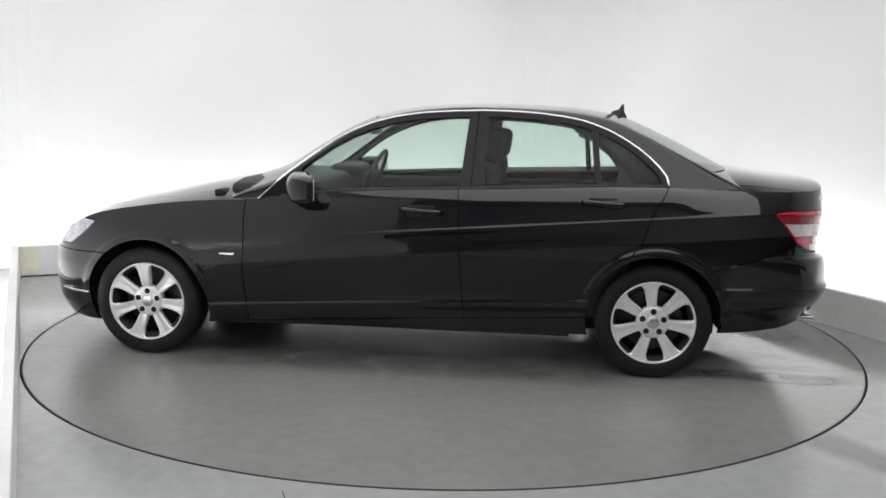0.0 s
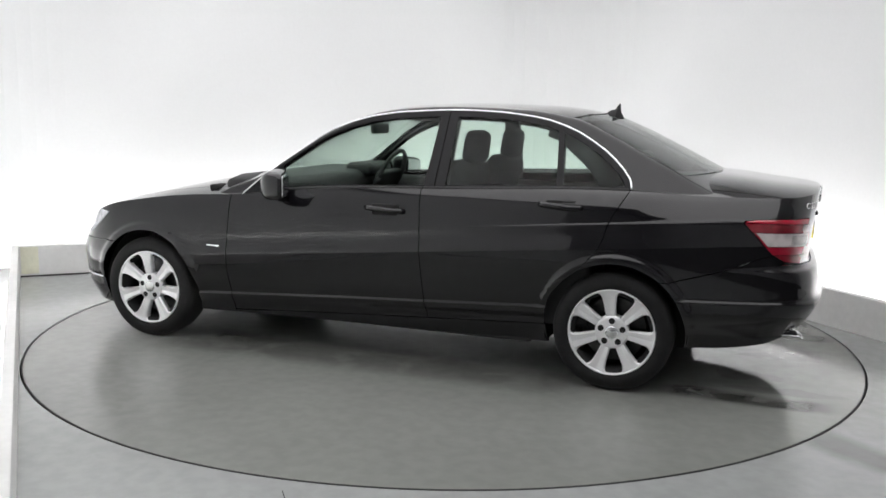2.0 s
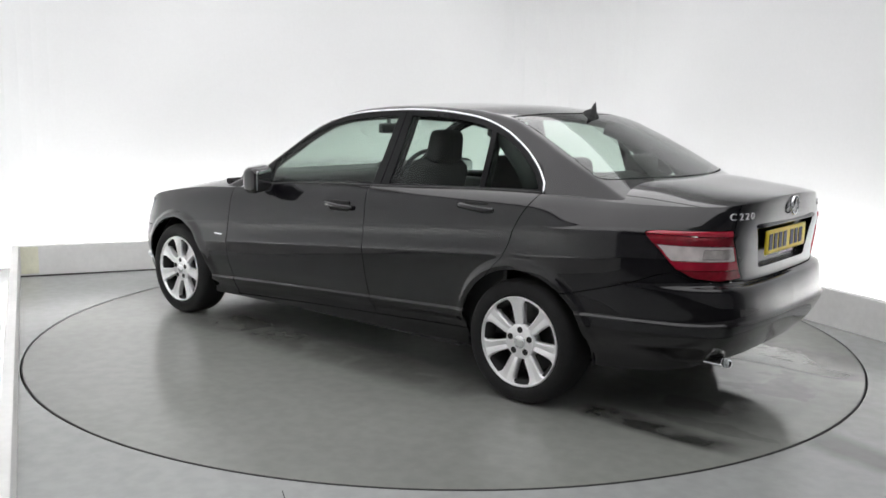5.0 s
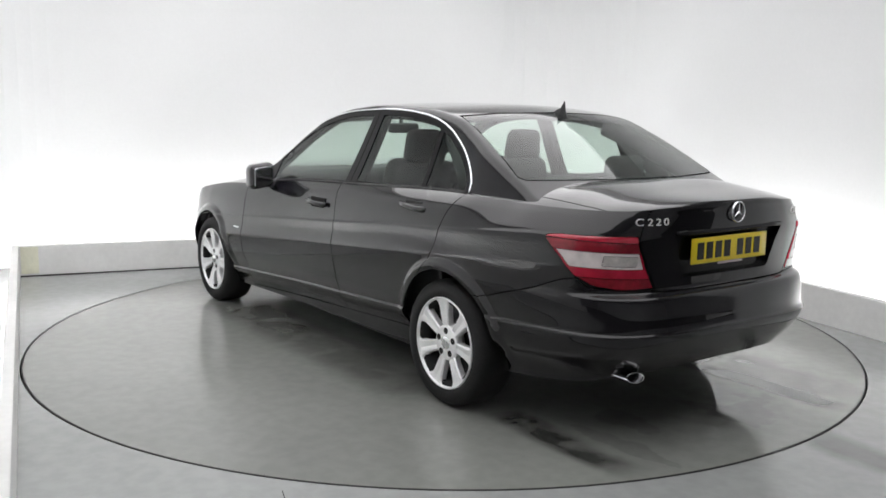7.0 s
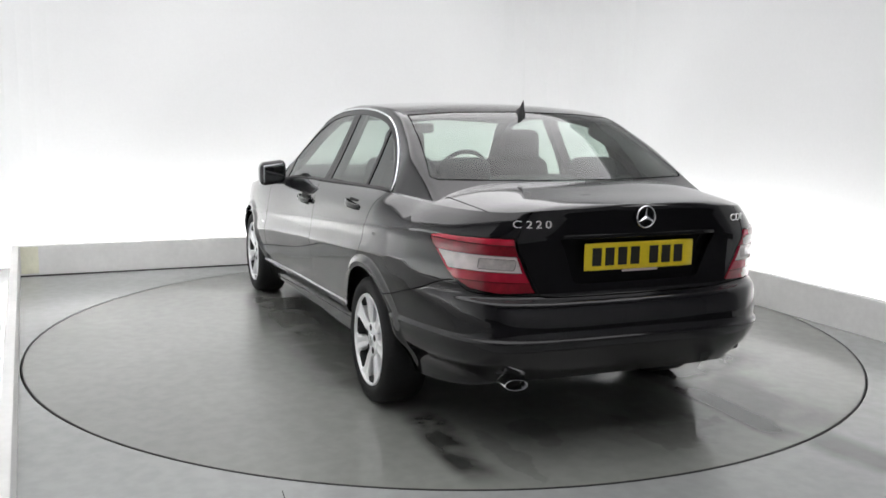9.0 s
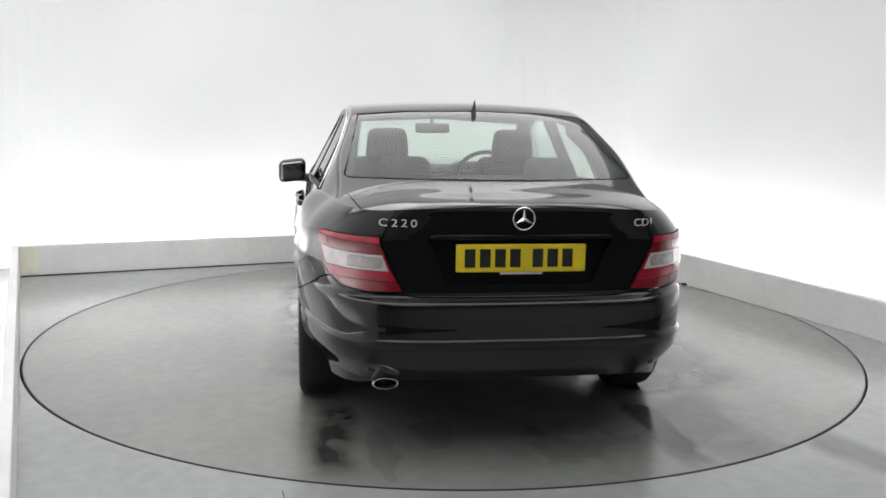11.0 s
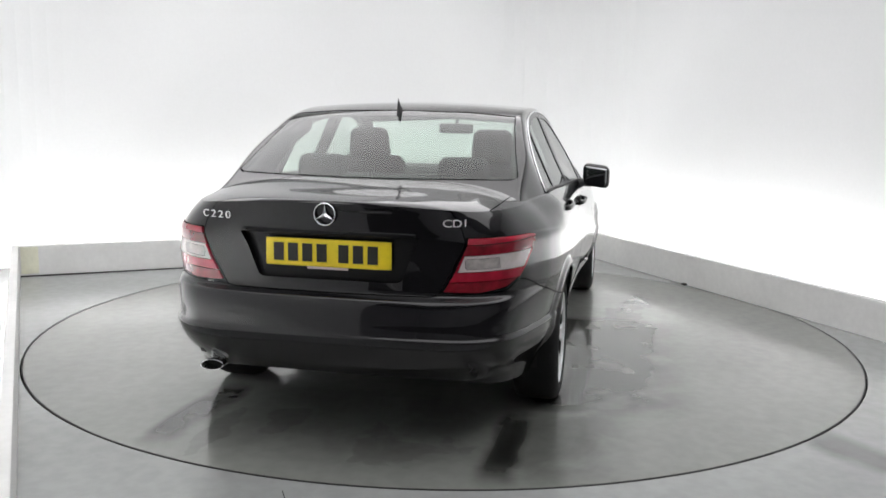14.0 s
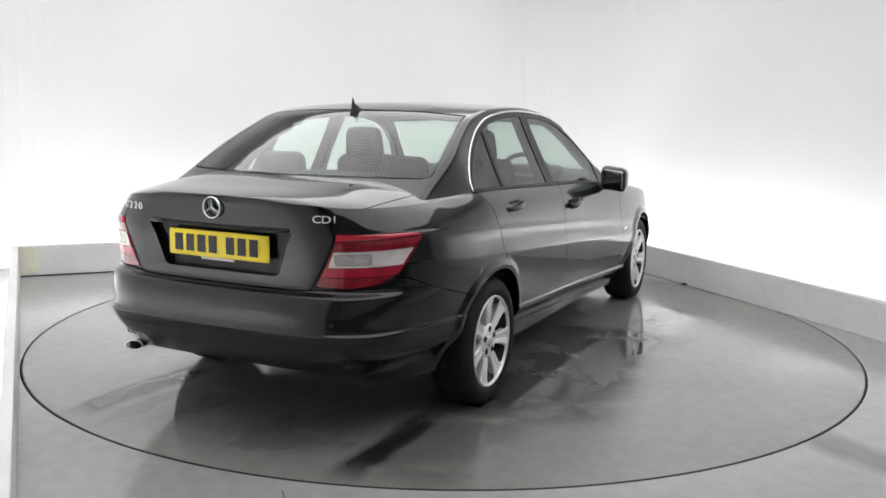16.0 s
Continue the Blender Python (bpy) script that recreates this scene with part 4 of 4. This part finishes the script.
    part("boot_handle_strip", soft_box(-2.294, 0, 0.892, 0.026, 0.72, 0.020, 0.008), M_GLOSS, boot, "gloss black grip strip", True)
    turn = Matrix.Rotation(-math.pi / 2, 4, "Z") @ Matrix.Rotation(math.pi / 2, 4, "X")
    for text, y0 in (("C 220", 0.482), ("CDI", -0.505)):
        along, total = 0.0, sum({" ": 0.006, "I": 0.022}.get(ch, 0.0365) for ch in text)
        for ch in text:
            step = {" ": 0.006, "I": 0.022}.get(ch, 0.0365)
            along += step
            if ch != " ":
                y = y0 + total / 2 - along + step / 2
                slope = (rear_x(abs(y) + 0.01, 0.944) - rear_x(abs(y) - 0.01, 0.944)) / 0.02
                tilt = math.degrees(math.atan(slope)) * (-1 if y > 0 else 1)
                lettering(ch, 0.042, M_SILVER, boot, Matrix.Translation((rear_x(abs(y), 0.944) - 0.002, y, 0.930)) @ Matrix.Rotation(math.radians(tilt), 4, "Z") @ turn
                          @ Matrix.Diagonal((1.3, 1, 1, 1)), "badge_letter", "small chrome letter")
    # roof antenna
    bm = bmesh.new()
    rows = [(-1.165, 0.0, 0.008, 0.008), (-1.185, 0.0, 0.016, 0.022), (-1.21, 0.0, 0.016, 0.035), (-1.225, 0.0, 0.010, 0.065), (-1.238, 0.0, 0.005, 0.080), (-1.243, 0.0, 0.010, 0.03), (-1.26, 0, 0.006, 0.006)]
    rings = []
    for x, lo, hw, h in rows:
        zb = float(z_roof(x)) - 0.012
        rings.append([bm.verts.new((x, hw, zb + lo * 0.2)), bm.verts.new((x, hw * 0.5, zb + h * 0.8 + 0.01)), bm.verts.new((x, 0, zb + h + 0.012)),
                      bm.verts.new((x, -hw * 0.5, zb + h * 0.8 + 0.01)), bm.verts.new((x, -hw, zb + lo * 0.2))])
    for q, w in zip(rings, rings[1:]):
        for j in range(4):
            bm.faces.new((q[j], q[j + 1], w[j + 1], w[j]))
    bm.faces.new(rings[0])
    bm.faces.new(rings[-1])
    part("roof_antenna", bm, M_PLASTIC, root, "black shark-fin aerial")

    # --- underside and cabin
    part("underbody", box_bm(0.1, 0, 0.22, 3.7, 1.0, 0.12, 0.02), M_CHARCOAL, root, "dark underbody")
    part("underfloor", box_bm(0, 0, 0.23, 1.9, 1.54, 0.10, 0.01), M_CHARCOAL, root)
    part("boot_floor", box_bm(-1.93, 0, 0.42, 0.5, 1.1, 0.06, 0.01), M_CHARCOAL, root)
    part("bulkhead", box_bm(1.0, 0, 0.62, 0.06, 1.5, 0.6, 0.01), M_CHARCOAL, root)
    part("parcel_shelf", box_bm(-1.56, 0, 1.005, 0.42, 1.24, 0.03, 0.01), M_INNER, root, "dark parcel shelf")
    part("dashboard", soft_box(0.72, 0, 0.86, 0.5, 1.42, 0.24, 0.07), M_INNER, root, "dark dashboard", True)
    part("binnacle", soft_box(0.52, -0.37, 0.975, 0.2, 0.36, 0.09, 0.04), M_INNER, root, "", True)
    for sgn in (1, -1):
        part("door_card", box_bm(-0.2, sgn * 0.76, 0.60, 2.1, 0.05, 0.62, 0.02), M_INNER, root, "dark inner door lining")
        part("pillar_lining", tube([(-0.42, sgn * 0.755, 0.93), (-0.42, sgn * 0.69, 1.12), (-0.43, sgn * 0.585, 1.33)], 0.05, 8, 0.4), M_INNER, root, "", True)
        seat(root, sgn * 0.37)
        for pts in ([(-0.98, 0.575, 1.295), (-1.25, 0.605, 1.20), (-1.48, 0.63, 1.095), (-1.60, 0.64, 1.035)], [(-1.06, 0.60, 1.27), (-1.24, 0.66, 1.12), (-1.33, 0.69, 1.0)]):
            part("rear_pillar_lining", tube([(x, sgn * y, z) for x, y, z in pts], 0.052, 10, 0.5), M_INNER, root, "dark lining of the rear pillar", True)
        bm = soft_box(0, 0, 0, 0.10, 0.28, 0.19, 0.045, 0.86, 0.1)
        part("rear_headrest", place(bm, Matrix.Translation((-1.34, sgn * 0.36, 1.055))), M_FABRIC, root, "dark cloth rear headrest", True)
    part("rear_headrest", soft_box(-1.34, 0, 0.99, 0.10, 0.22, 0.12, 0.04, 0.86), M_FABRIC, root, "dark cloth rear headrest", True)
    part("rear_bench", soft_box(-0.95, 0, 0.50, 0.5, 1.3, 0.18, 0.06), M_FABRIC, root, "dark cloth rear bench", True)
    bm = soft_box(0, 0, 0, 0.15, 1.3, 0.58, 0.06, 0.94)
    part("rear_backrest", place(bm, Matrix.Translation((-1.27, 0, 0.78)) @ Matrix.Rotation(math.radians(-20), 4, "Y")), M_FABRIC, root, "", True)
    ring = []
    for k in range(33):
        a = 2 * math.pi * k / 32
        ring.append(Matrix.Translation((0.36, -0.37, 0.93)) @ Matrix.Rotation(math.radians(-24), 4, "Y") @ Vector((0, 0.185 * math.cos(a), 0.185 * math.sin(a))))
    sw = part("steering_wheel", tube(ring, 0.015, 8), M_INNER, root, "dark steering wheel", True)
    part("steering_boss", place(soft_box(0, 0, 0, 0.05, 0.34, 0.11, 0.02), Matrix.Translation((0.38, -0.37, 0.92)) @ Matrix.Rotation(math.radians(-24), 4, "Y")), M_INNER, sw, "", True)
    rm = part("interior_mirror", soft_box(0.27, 0.0, 1.255, 0.035, 0.23, 0.065, 0.016), M_INNER, root, "dark interior mirror", True)
    part("mirror_stalk", tube([(0.28, 0, 1.27), (0.30, 0, 1.30), (0.30, 0, 1.315)], 0.012), M_INNER, rm)
    lining = clip(roof, lambda A: np.minimum(A[:, 0] + 1.72, 0.72 - A[:, 0]))
    panel("headlining", moved(join(lining, mirrored(lining)), -0.028), M_INNER, root, "dark headlining and pillar lining", 0.01)
    return root


def exhaust():
    bm = bmesh.new()
    rings = []
    for x, k in ((-2.08, 0.92), (-2.21, 0.96), (-2.255, 1.0), (-2.260, 0.97), (-2.257, 0.9), (-2.21, 0.88)):
        rings.append([bm.verts.new((x + 0.03 * math.sin(a) * 0.5, 0.527 + 0.052 * k * math.cos(a), 0.302 + 0.0175 * k * math.sin(a))) for a in np.linspace(0, 2 * math.pi, 28, endpoint=False)])
    for q, w in zip(rings, rings[1:]):
        for j in range(28):
            bm.faces.new((q[j], q[(j + 1) % 28], w[(j + 1) % 28], w[j]))
    return bm


car = build_car()


# ---------------------------------------------------------------- what moves
def motions():
    times = [0.5 * k for k in range(33)]
    walk(table, [(t, pose(0, 0, 0, 0, 0, table_angle(t))) for t in times])
    walk(car, [(t, pose(0, 0, 0, 0, 0, table_angle(t)) @ pose(CAR_X, CAR_Y, 0)) for t in times])


motions()
